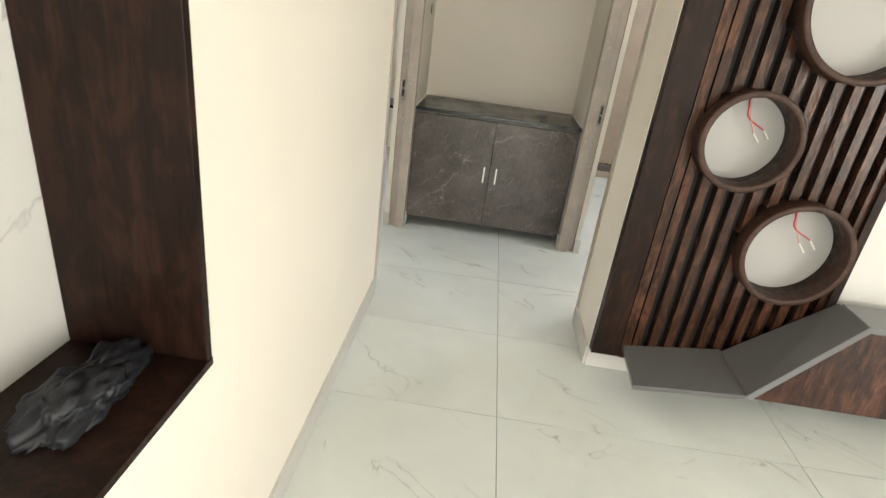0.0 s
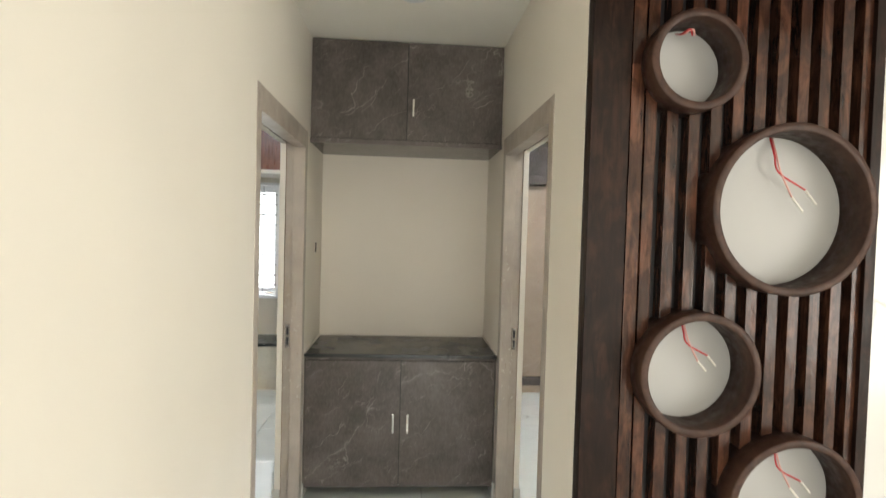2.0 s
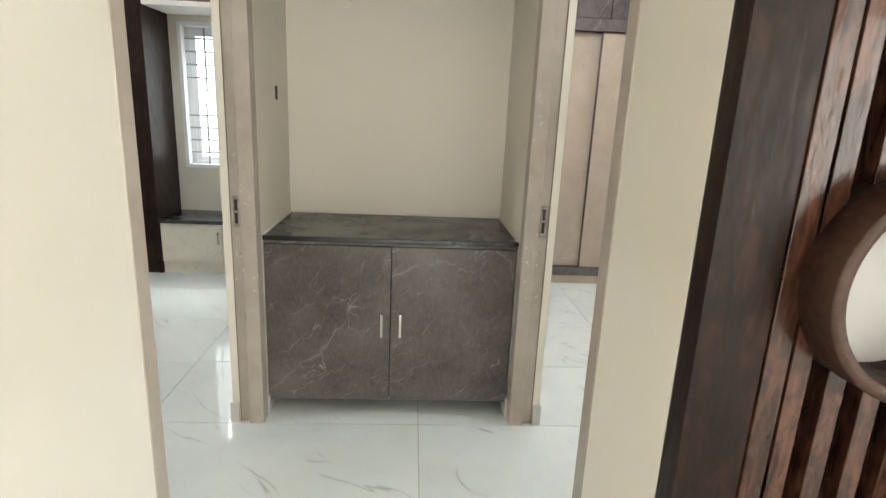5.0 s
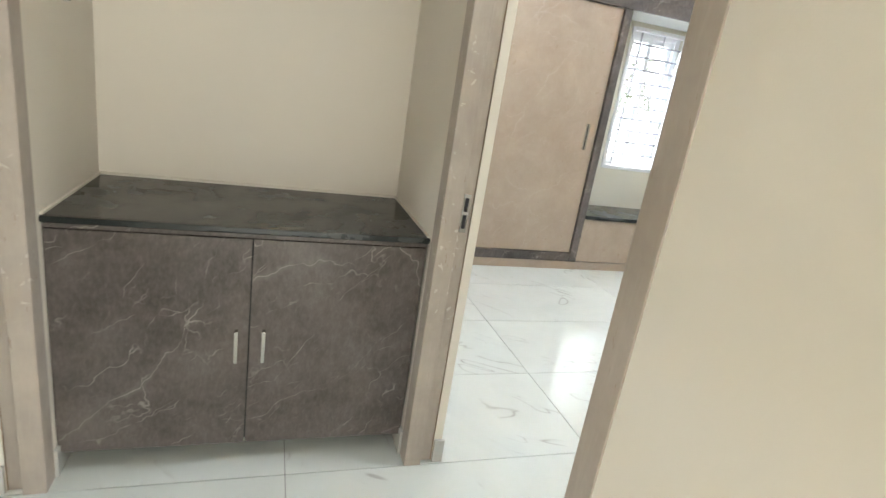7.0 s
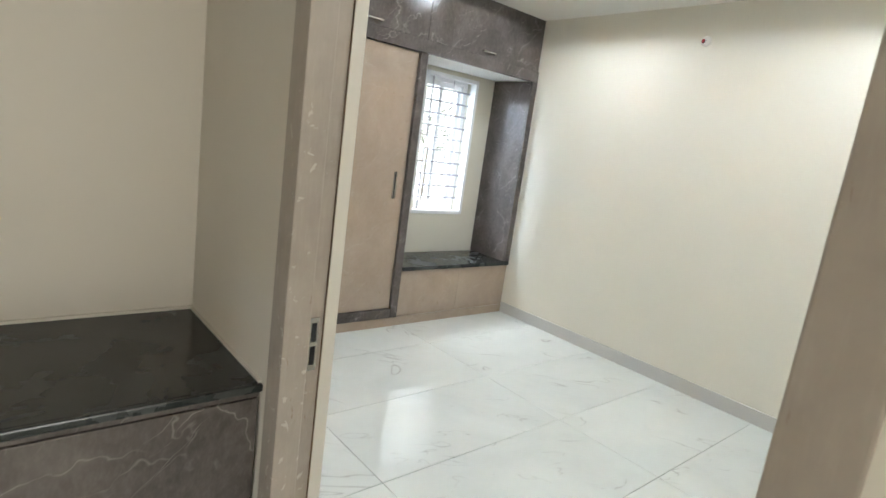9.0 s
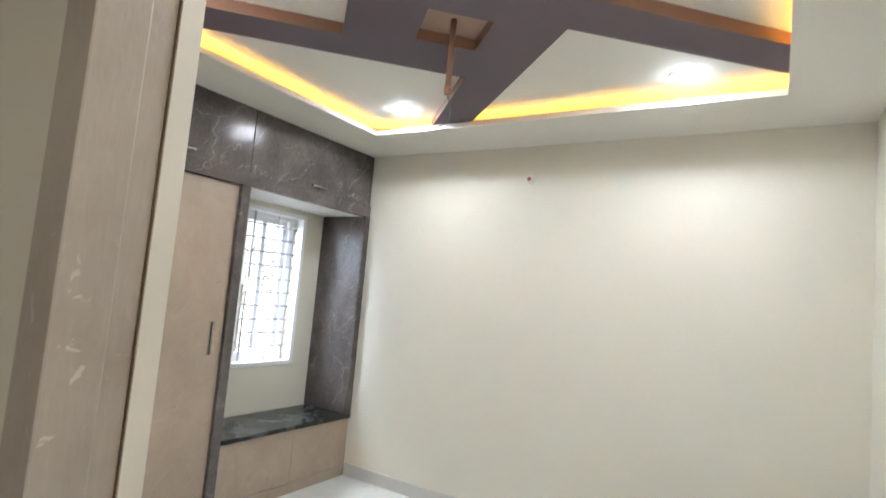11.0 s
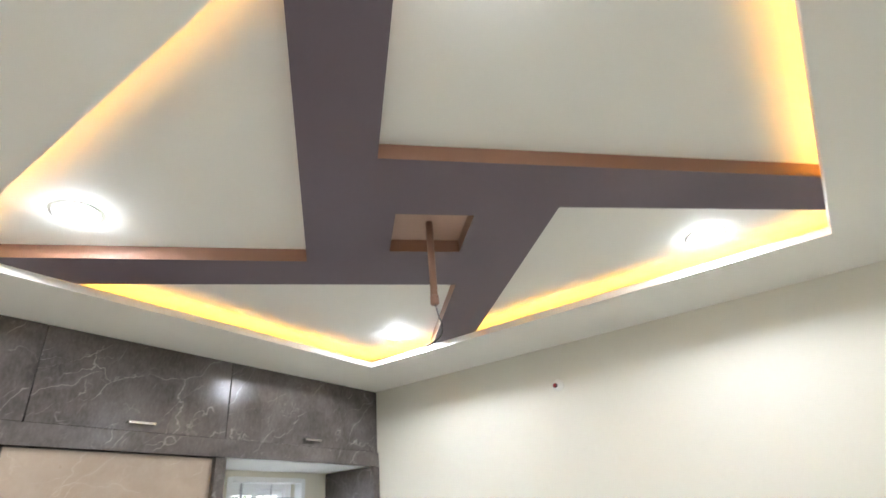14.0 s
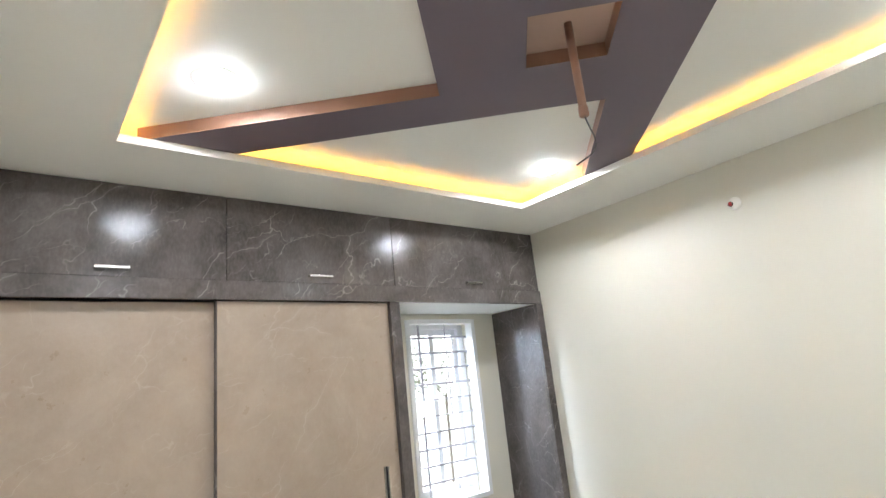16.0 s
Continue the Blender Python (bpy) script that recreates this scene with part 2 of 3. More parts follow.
BAG = Mat("crumpled_black_film", (0.008, 0.009, 0.013), 0.5).m
EARTH = paint("dusty_ground", (0.42, 0.39, 0.33), 0.9, 0.5, 0.3)
RENDER = paint("pale_house_render", (0.62, 0.6, 0.55), 0.8)

# ---- building helpers ----
ORIGIN = {}


def box(bm, x0, x1, y0, y1, z0, z1, bevel=0.0):
    made = bmesh.ops.create_cube(bm, size=1.0, matrix=Matrix.Translation(((x0 + x1) / 2, (y0 + y1) / 2, (z0 + z1) / 2)) @ Matrix.Diagonal((x1 - x0, y1 - y0, z1 - z0, 1)))
    if bevel:
        edges = {e for v in made["verts"] for e in v.link_edges}
        bmesh.ops.bevel(bm, geom=list(edges), offset=bevel, segments=2, profile=0.6, affect="EDGES")
    return bm


def boxes(*items, bevel=0.0):
    bm = bmesh.new()
    for it in items:
        box(bm, *it, bevel=bevel)
    return bm


def prism(bm, outline, z0, z1):
    """A flat plate with that outline (counter-clockwise from above), from z0 up to z1."""
    low = [bm.verts.new((x, y, z0)) for x, y in outline]
    high = [bm.verts.new((x, y, z1)) for x, y in outline]
    bm.faces.new(low[::-1]), bm.faces.new(high)
    for i in range(len(low)):
        j = (i + 1) % len(low)
        bm.faces.new((low[i], low[j], high[j], high[i]))
    return bm


def lathe(bm, profile, m, steps=48, closed=False):
    """Turns a profile of (radius, height) about the z axis of m."""
    rings = []
    for r, h in profile:
        rings.append([bm.verts.new(m @ Vector((r * math.cos(2 * math.pi * i / steps), r * math.sin(2 * math.pi * i / steps), h))) for i in range(steps)])
    pairs = list(zip(rings, rings[1:])) + ([(rings[-1], rings[0])] if closed else [])
    for a, b in pairs:
        for i in range(steps):
            j = (i + 1) % steps
            bm.faces.new((a[i], a[j], b[j], b[i]))
    if not closed:
        bm.faces.new(rings[0][::-1]), bm.faces.new(rings[-1])
    bmesh.ops.recalc_face_normals(bm, faces=bm.faces[:])
    return bm


def pipe(bm, points, r, steps=8):
    """A round cord through the points."""
    pts = [Vector(p) for p in points]
    rings = []
    for i, p in enumerate(pts):
        d = (pts[min(i + 1, len(pts) - 1)] - pts[max(i - 1, 0)]).normalized()
        q = d.to_track_quat("Z", "Y")
        rings.append([bm.verts.new(p + q @ Vector((r * math.cos(2 * math.pi * k / steps), r * math.sin(2 * math.pi * k / steps), 0))) for k in range(steps)])
    for a, b in zip(rings, rings[1:]):
        for k in range(steps):
            j = (k + 1) % steps
            bm.faces.new((a[k], a[j], b[j], b[k]))
    bm.faces.new(rings[0][::-1]), bm.faces.new(rings[-1])
    return bm


def curl(points, n=10):
    """A smooth line through a few points."""
    p = [Vector(q) for q in points]
    p = [2 * p[0] - p[1], *p, 2 * p[-1] - p[-2]]
    out = []
    for i in range(1, len(p) - 2):
        for k in range(n):
            u = k / n
            out.append(0.5 * (2 * p[i] + (p[i + 1] - p[i - 1]) * u + (2 * p[i - 1] - 5 * p[i] + 4 * p[i + 1] - p[i + 2]) * u * u + (3 * p[i] - p[i - 1] - 3 * p[i + 1] + p[i + 2]) * u ** 3))
    return out + [p[-2]]


def mesh_of(name, bm, material, smooth=False):
    me = bpy.data.meshes.new(name)
    bm.to_mesh(me)
    bm.free()
    me.materials.append(material)
    if smooth:
        for f in me.polygons:
            f.use_smooth = True
    return me


def thing(name, at, label, category, group="", kind=""):
    """An Empty at a thing's base, to parent its parts."""
    ob = new(name)
    ob.empty_display_size = 0.05
    ob.location = at
    ORIGIN[ob] = Vector(at)
    return tagged(ob, label, category, group, kind)


def part(name, bm, material, parent, label="", smooth=False):
    """One mesh, given in world coordinates, under a thing or a part."""
    o = ORIGIN[parent]
    bm.transform(Matrix.Translation(-o))
    ob = new(name, mesh_of(name, bm, material, smooth))
    ob.parent = parent
    ORIGIN[ob] = o
    return tagged(ob, label)


def solid(name, bm, material, label, category, kind="", smooth=False, at=(0, 0, 0)):
    """A thing that is one mesh."""
    bm.transform(Matrix.Translation(-Vector(at)))
    ob = new(name, mesh_of(name, bm, material, smooth))
    ob.location = at
    ORIGIN[ob] = Vector(at)
    return tagged(ob, label, category, kind=kind)


def setting(name, bm, material, label, category):
    return solid(name, bm, material, label, category, "structure")


# ---- the shell ----
XL, XR = -0.057, 1.064          # corridor walls
DOOR0, DOOR1, HEAD = 2.855, 3.885, 2.115   # both door openings, along y, and their height
HALL = 2.67                   # corridor ceiling
LIP = 2.578                   # bedroom ceiling band
TOP = 2.667                    # recess of the tray
EAST, SOUTH, FRONT, NORTH = 4.246, 2.771, 6.078, 6.53
ROOM, OPP = 1.20, -0.19      # room sides of the corridor walls
WIN = (3.385, 3.986, 0.832, 2.03)
WIN2 = (-1.395, -0.79, 0.838, 2.03)
NICHE = (-0.9, 1.10, 0.80, 2.2)

setting("wall_west", boxes(
    (OPP, XL, -3.0, NICHE[0], 0, 2.9), (OPP, XL, NICHE[0], NICHE[1], 0, NICHE[2] - 0.02), (OPP, XL, NICHE[0], NICHE[1], NICHE[3], 2.9),
    (OPP, XL, NICHE[1], DOOR0, 0, 2.9), (OPP, XL, DOOR0, DOOR1, HEAD, 2.9), (OPP, XL, DOOR1, NORTH, 0, 2.9)), CREAM, "smooth cream painted corridor wall with a door opening", "wall")
setting("wall_between_corridor_and_bedroom", boxes(
    (XR, ROOM, 2.484, DOOR0, 0, 2.9), (XR, ROOM, DOOR0, DOOR1, HEAD, 2.9), (XR, ROOM, DOOR1, NORTH, 0, 2.9)), CREAM, "smooth cream painted wall with a door opening", "wall")
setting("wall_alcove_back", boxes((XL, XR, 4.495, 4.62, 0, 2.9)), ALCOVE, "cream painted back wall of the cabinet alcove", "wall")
setting("wall_south_bedroom", boxes((ROOM, EAST + 0.2, 2.484, SOUTH, 0, 2.9)), BEDWALL, "cream painted wall between hall and bedroom", "wall")
setting("wall_east_bedroom", boxes((EAST, EAST + 0.2, SOUTH, NORTH + 0.25, 0, 2.9)), BEDWALL, "plain cream painted bedroom wall", "wall")


def window_wall(name, x0, x1, w):
    setting(name, boxes((x0, w[0], NORTH, NORTH + 0.25, 0, 2.9), (w[1], x1, NORTH, NORTH + 0.25, 0, 2.9),
                        (w[0], w[1], NORTH, NORTH + 0.25, 0, w[2]), (w[0], w[1], NORTH, NORTH + 0.25, w[3], 2.9)), BEDWALL, "cream painted outer wall with a window opening", "wall")


window_wall("wall_north_bedroom", 1.06, EAST, WIN)
window_wall("wall_north_study", -3.9, 1.06, WIN2)
setting("wall_south_study", boxes((-3.7, OPP, 2.55, SOUTH, 0, 2.9)), CREAM, "cream painted wall of the room opposite", "wall")
setting("wall_west_study", boxes((-3.9, -3.7, 2.55, NORTH, 0, 2.9)), CREAM, "cream painted wall of the room opposite", "wall")
# both hall walls are unseen; their openings are added to let fill light in
setting("wall_south_hall", boxes((OPP, -0.05, -3.2, -3.0, 0, 2.9), (1.9, EAST + 0.2, -3.2, -3.0, 0, 2.9), (-0.05, 1.9, -3.2, -3.0, 2.25, 2.9)), CREAM, "unseen cream hall wall with a wide opening added for fill light", "wall")
setting("wall_east_hall", boxes((EAST, EAST + 0.2, -3.0, -2.5, 0, 2.9), (EAST, EAST + 0.2, 0.5, 2.484, 0, 2.9), (EAST, EAST + 0.2, -2.5, 0.5, 0, 0.25), (EAST, EAST + 0.2, -2.5, 0.5, 2.35, 2.9)), CREAM, "unseen cream hall wall with a window opening added for fill light", "wall")

setting("ceiling_hall", boxes((-0.06, EAST, -3.0, 2.484, HALL, 2.86), (XL, XR, 2.484, 4.495, HALL, 2.86)), CEIL, "white painted plaster ceiling of hall and corridor", "ceiling")
setting("roof_slab", boxes((-3.9, EAST + 0.2, -3.2, NORTH + 0.25, 2.905, 3.05)), CEIL, "concrete roof slab above the rooms", "roof")


def tray(name, x0, x1, y0, y1, inner):
    """A dropped band round the room, a recess above it and warm light strips hidden on the band."""
    a, b, c, d = inner
    t, u, e = LIP + 0.012, LIP + 0.033, 0.008
    bm = boxes((x0, x1, y0, c - e, LIP, t), (x0, x1, d + e, y1, LIP, t), (x0, a - e, c - e, d + e, LIP, t), (b + e, x1, c - e, d + e, LIP, t),
               (a - e, b + e, c - e, c, LIP, u), (a - e, b + e, d, d + e, LIP, u), (a - e, a, c, d, LIP, u), (b, b + e, c, d, LIP, u),
               (x0, x1, y0, y1, TOP, 2.9))
    setting(name, bm, CEIL, "white plaster ceiling with a dropped band and lit recess", "ceiling")
    strip = thing("cove_light", ((a + b) / 2, (c + d) / 2, LIP + 0.012), "warm yellow light strip hidden above the ceiling band", "cove light")
    g, h, w = 0.045, LIP + 0.0125, 0.012
    for it in ((a - g, b + g, c - g - w, c - g), (a - g, b + g, d + g, d + g + w), (a - g - w, a - g, c - g, d + g), (b + g, b + g + w, c - g, d + g)):
        part("light_strip", boxes((*it, h, h + 0.004)), LED, strip)


TRAY = (1.576, 3.730, 3.172, 5.658)
tray("ceiling_bedroom", ROOM, EAST, SOUTH, NORTH, TRAY)
tray("ceiling_study", -3.7, OPP, SOUTH, NORTH, (-3.2, -0.78, 3.25, 5.6))

# mauve cross of boards in the recess, with a copper-lined square hole at the fan point
CX, CY, HB = 2.662, 4.397, 0.196
cross = [(2.192, 4.235), (1.530, 3.570), (1.530, 3.878), (2.503, 4.881), (1.649, 5.700), (1.980, 5.700),
         (3.115, 4.590), (3.780, 5.226), (3.780, 4.926), (2.820, 3.946), (3.609, 3.120), (3.318, 3.120)][::-1]
hole = [(CX, CY - HB), (CX + HB, CY), (CX, CY + HB), (CX - HB, CY)]
STAR = 2.613
star = thing("ceiling_cross", (CX, CY, STAR), "mauve painted cross of dropped boards with copper-brown edges", "ceiling cross", kind="structure")


def ring_plate(outer, inner, z):
    """A flat sheet with a hole, by triangulation between two outlines."""
    bm = bmesh.new()
    o = [bm.verts.new((x, y, z)) for x, y in outer]
    i = [bm.verts.new((x, y, z)) for x, y in inner]
    edges = [bm.edges.new((l[k], l[(k + 1) % len(l)])) for l in (o, i) for k in range(len(l))]
    bmesh.ops.triangle_fill(bm, use_beauty=True, use_dissolve=False, edges=edges, normal=(0, 0, -1))
    return bm


part("board_face", ring_plate(cross, hole, STAR), PURPLE, star)


def skirt_of(outline, z0, z1):
    bm = bmesh.new()
    low = [bm.verts.new((x, y, z0)) for x, y in outline]
    high = [bm.verts.new((x, y, z1)) for x, y in outline]
    for i in range(len(low)):
        j = (i + 1) % len(low)
        bm.faces.new((low[i], low[j], high[j], high[i]))
    return bm


part("board_edge", skirt_of(cross, STAR, TOP), COPPER, star, "copper-brown painted board edges")
part("fan_box", skirt_of(hole, STAR, TOP + 0.06), COPPER, star, "copper-brown lining of the square fan opening")
# top of the fan opening; the light inside it is put into a paler colour
bm = bmesh.new()
bm.faces.new([bm.verts.new((x, y, TOP - 0.002)) for x, y in hole])
part("fan_box_top", bm, paint("copper_brown_painted_lit", (0.50, 0.33, 0.25), 0.7, 0.2, 0.3), star, "top of the fan opening, coloured paler as if lit")

# ---- floor ----
floor = setting("floor", boxes((-3.9, EAST + 0.2, -3.2, NORTH + 0.25, -0.25, -0.004)), GROUT, "white polished marble-look floor tiles with grey veins", "floor")
TX, TY, TX0, TY0, GAP = 1.22, 0.612, 0.641, 2.0, 0.0035
bm = boxes((-TX / 2 + GAP / 2, TX / 2 - GAP / 2, -TY / 2 + GAP / 2, TY / 2 - GAP / 2, -0.008, 0.0))
tile_mesh = mesh_of("floor_tile", bm, TILE)
for i in range(-4, 4):
    for j in range(-9, 8):
        x, y = TX0 + (i + 0.5) * TX, TY0 + (j + 0.5) * TY
        if -3.8 < x < 4.9 and -3.3 < y < 6.9 and not (x < -0.6 and y < 2.2):
            ob = new("floor_tile", tile_mesh)
            ob.location = (x, y, 0)
            ob.parent = floor

# skirtings
for name, bm in (("baseboard_corridor_west", boxes((XL, XL + 0.012, -3.0, DOOR0 + 0.010, 0, 0.095))),
                 ("baseboard_corridor_east", boxes((XR - 0.012, XR, 2.484, DOOR0 + 0.010, 0, 0.095))),
                 ("baseboard_alcove_west", boxes((XL, XL + 0.012, DOOR1 + 0.019, 4.49, 0, 0.095))),
                 ("baseboard_alcove_east", boxes((XR - 0.012, XR, DOOR1 + 0.019, 4.49, 0, 0.095))),
                 ("baseboard_hall_north", boxes((XR, EAST, 2.472, 2.4835, 0, 0.095))),
                 ("baseboard_bedroom_east", boxes((EAST - 0.012, EAST, SOUTH, 6.07, 0, 0.095))),
                 ("baseboard_bedroom_south", boxes((ROOM, EAST - 0.012, SOUTH, SOUTH + 0.012, 0, 0.095))),
                 ("baseboard_bedroom_west", boxes((ROOM, ROOM + 0.012, DOOR1 + 0.003, 6.07, 0, 0.095))),
                 ("baseboard_study_east", boxes((OPP - 0.012, OPP, DOOR1 + 0.003, 6.07, 0, 0.095)))):
    setting(name, bm, SKIRT, "low pale tile skirting along the wall", "skirting")

# ---- door frames ----


def door_frame(name, x0, x1, corridor):
    """A rebated painted frame: jambs and head with a stop, from wall face to wall face; corridor is the corridor's side of x."""
    ob = thing(name, ((x0 + x1) / 2, DOOR0, 0), "grey-beige painted timber door frame without a door", "door frame", kind="structure")
    s = 1 if corridor == "low" else -1
    a = x0 if s > 0 else x1

    def sec(u0, u1, y0, y1, z0, z1):
        lo, hi = sorted((a + s * u0, a + s * u1))
        return (lo, hi, y0, y1, z0, z1)
    n, q, r = DOOR1 - 0.052, DOOR0 + 0.060, DOOR1 - 0.026
    part("jamb", boxes(sec(-0.003, 0.060, n, DOOR1 + 0.018, 0, HEAD), sec(0.060, 0.105, r, DOOR1, 0, HEAD), bevel=0.003), FRAME, ob)
    part("jamb", boxes(sec(-0.003, 0.060, DOOR0 - 0.004, q, 0, HEAD), sec(0.060, 0.105, DOOR0, DOOR0 + 0.03, 0, HEAD), bevel=0.003), FRAME, ob)
    part("head", boxes(sec(-0.003, 0.060, q, n, HEAD - 0.098, HEAD), sec(0.060, 0.105, DOOR0 + 0.03, r, HEAD - 0.07, HEAD), bevel=0.003), FRAME, ob)
    part("reveal", boxes(sec(0.107, 0.138, r - 0.004, DOOR1, 0, HEAD), sec(0.107, 0.138, DOOR0, DOOR0 + 0.034, 0, HEAD), sec(0.107, 0.138, DOOR0 + 0.034, r - 0.004, HEAD - 0.075, HEAD)), CREAM, ob, "cream plastered edge of the opening")
    part("seam", boxes(sec(0.1052, 0.1068, r - 0.0015, DOOR1, 0, HEAD), sec(0.1052, 0.1068, DOOR0, DOOR0 + 0.0315, 0, HEAD), sec(0.1052, 0.1068, DOOR0 + 0.0315, r - 0.0015, HEAD - 0.0715, HEAD)), SEAM, ob, "brown line of putty between frame and plaster")
    part("skirting_piece", boxes(sec(0.108, 0.146, r - 0.016, r - 0.0045, 0, 0.095), bevel=0.001), SKIRT, ob, "pale tile skirting turned into the opening")
    lo, hi = sorted((a + s * 0.080, a + s * 0.096))
    part("catch", boxes((lo, hi, DOOR1 - 0.118, DOOR1 - 0.106, HEAD - 0.080, HEAD - 0.0705), bevel=0.003), BLACKISH, ob, "small dark bolt catch")
    lo, hi = sorted((a + s * 0.070, a + s * 0.094))
    plate = part("strike_plate", boxes((lo, hi, r - 0.0025, r - 0.0002, 0.90, 1.03), bevel=0.0008), STEEL, ob, "steel strike plate with two slots")
    for z in (0.915, 0.972):
        part("slot", boxes((lo + 0.006, hi - 0.006, r - 0.0035, r - 0.0023, z, z + 0.045)), BLACKISH, plate)
    return ob


door_frame("door_1", XR, ROOM, "low")
door_frame("door_2", OPP, XL, "high")


# ---- handles ----
def bar_handle(parent, c, length, upright, name="handle"):
    """A flat bow handle on a face that looks along -y."""
    x, y, z = c
    h = length / 2
    bm = bmesh.new()
    if upright:
        box(bm, x - 0.006, x + 0.006, y - 0.026, y - 0.020, z - h, z + h, 0.0015)
        for q in (z - h + 0.008, z + h - 0.008):
            box(bm, x - 0.005, x + 0.005, y - 0.021, y, q - 0.006, q + 0.006, 0.001)
    else:
        box(bm, x - h, x + h, y - 0.026, y - 0.020, z - 0.006, z + 0.006, 0.0015)
        for q in (x - h + 0.008, x + h - 0.008):
            box(bm, q - 0.006, q + 0.006, y - 0.021, y, z - 0.005, z + 0.005, 0.001)
    return part(name, bm, STEEL, parent, "brushed steel bar handle")


# ---- alcove cabinets ----
CF = 3.932
base = thing("base_cabinet", (0.5, 4.2, 0), "grey stone-pattern laminate base cabinet with two closed doors", "cabinet")
part("carcass", boxes((XL + 0.014, XR - 0.014, CF + 0.022, 4.49, 0.072, 0.815)), GREY, base)
part("plinth", boxes((XL + 0.014, XR - 0.014, CF + 0.30, 4.49, 0.0, 0.071)), GREY, base, "deeply recessed plinth")
part("side_strip", boxes((XL + 0.002, XL + 0.0125, CF + 0.004, 4.2, 0.072, 0.815)), GREY, base)
for x0, x1, hx in ((XL + 0.006, 0.499, 0.462), (0.503, XR - 0.006, 0.546)):
    leaf = part("door", boxes((x0, x1, CF, CF + 0.02, 0.070, 0.814), bevel=0.0015), GREY, base)
    bar_handle(leaf, (hx, CF, 0.452), 0.112, True)
# black strip behind the joint, painting in its shade
part("shadow_gap", boxes((0.492, 0.51, CF + 0.0205, CF + 0.0215, 0.073, 0.814)), BLACKISH, base, "black strip for the shade between the doors")
top = thing("countertop", (0.5, 4.2, 0.818), "dusty black granite countertop on the alcove cabinet", "countertop")
part("slab", boxes((XL + 0.001, XR - 0.001, CF + 0.004, 4.494, 0.830, 0.853)), GRANITE, top)
part("front_edge", boxes((XL + 0.001, XR - 0.001, CF - 0.012, CF + 0.0035, 0.8345, 0.8535), bevel=0.004), GRANITE, top, "thicker polished front edge")
part("bead", boxes((XL + 0.002, XR - 0.002, CF + 0.004, CF + 0.02, 0.816, 0.8295), bevel=0.002), GREY, top, "grey laminate strip below the edge")
bm = boxes((XL + 0.001, XR - 0.001, 4.4845, 4.4948, 0.8535, 0.862), (XL + 0.0005, XL + 0.009, CF, 4.484, 0.8535, 0.860), (XR - 0.009, XR - 0.0005, CF, 4.484, 0.8535, 0.860))
setting("trim_countertop", bm, CREAM, "cream sealant bead where counter meets wall", "trim")
UF = 3.976
upper = thing("wall_cabinet", (0.5, 4.2, 2.07), "grey stone-pattern laminate wall cabinet under the ceiling", "cabinet")
part("carcass", boxes((XL + 0.002, XR - 0.002, UF + 0.022, 4.494, 2.072, HALL - 0.002)), GREY, upper)
# black strip that colours in the shade of the door joint
part("shadow_gap", boxes((0.49, 0.51, UF + 0.0205, UF + 0.0215, 2.101, HALL - 0.004)), BLACKISH, upper, "black strip for the shade between the doors")
part("bottom_rail", boxes((XL + 0.002, XR - 0.002, UF - 0.002, UF + 0.02, 2.070, 2.098)), GREY, upper)
for x0, x1 in ((XL + 0.004, 0.4975), (0.5025, XR - 0.004)):
    leaf = part("door", boxes((x0, x1, UF, UF + 0.02, 2.101, HALL - 0.004), bevel=0.0015), GREY, upper)
    if x0 > 0:
        bar_handle(leaf, (0.535, UF, 2.285), 0.10, True)

sw = thing("switch_box", (XL, 4.237, 1.45), "small unfinished switch box in the alcove wall", "switch box")
part("box_rim", boxes((XL, XL + 0.004, 4.212, 4.262, 1.418, 1.49), bevel=0.001), PLASTIC, sw)
part("opening", boxes((XL + 0.0035, XL + 0.006, 4.218, 4.256, 1.424, 1.484)), BLACKISH, sw, "dark open box with no switch in it")
cl = thing("ceiling_light", (0.518, 3.372, HALL), "round unlit recessed ceiling light in the corridor", "ceiling light")
part("rim", lathe(bmesh.new(), [(0.072, 0.0), (0.072, -0.002), (0.064, -0.003), (0.062, -0.001)], pose(0.518, 3.372, HALL), 40), CEIL, cl, smooth=True)
part("diffuser", lathe(bmesh.new(), [(0.061, -0.0005), (0.06, -0.0018), (0.03, -0.002)], pose(0.518, 3.372, HALL), 40), OFFLAMP, cl, smooth=True)

# ---- slatted panel with rings ----
PX0, PX1, PF = 1.066, 2.005, 2.44
panel = thing("slatted_panel", ((PX0 + PX1) / 2, 2.46, 0.1), "dark walnut slatted wall panel with round ring frames", "wall panel")
# near-black sheet, so that the gaps between slats read dark
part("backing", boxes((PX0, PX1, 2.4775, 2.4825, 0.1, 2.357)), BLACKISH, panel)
part("side_board", boxes((PX0, 1.1885, 2.430, 2.477, 0.1, 2.356), bevel=0.002), DARK, panel)
part("side_board", boxes((PX1 - 0.035, PX1, 2.41, 2.477, 0.1, 2.356), bevel=0.002), DARK, panel)
part("cornice", boxes((PX0 + 0.002, PX1 - 0.002, 2.199, 2.482, 2.358, HALL - 0.002), bevel=0.003), DARK, panel)
part("cornice_lip", boxes((PX0 - 0.002, PX1 + 0.002, 2.187, 2.2005, 2.322, 2.3575), bevel=0.002), SLAT, panel)
part("cornice_lip", boxes((PX0 - 0.003, PX0 + 0.010, 2.201, 2.428, 2.322, 2.3575), bevel=0.002), paint("dust_on_walnut", (0.115, 0.100, 0.092), 0.8, 0.6, 0.6), panel, "short cornice lip grey with dust")
edges = [(1.190, 1.231)] + [(1.237 + 0.0705 * k, 1.273 + 0.0705 * k) for k in range(11)]
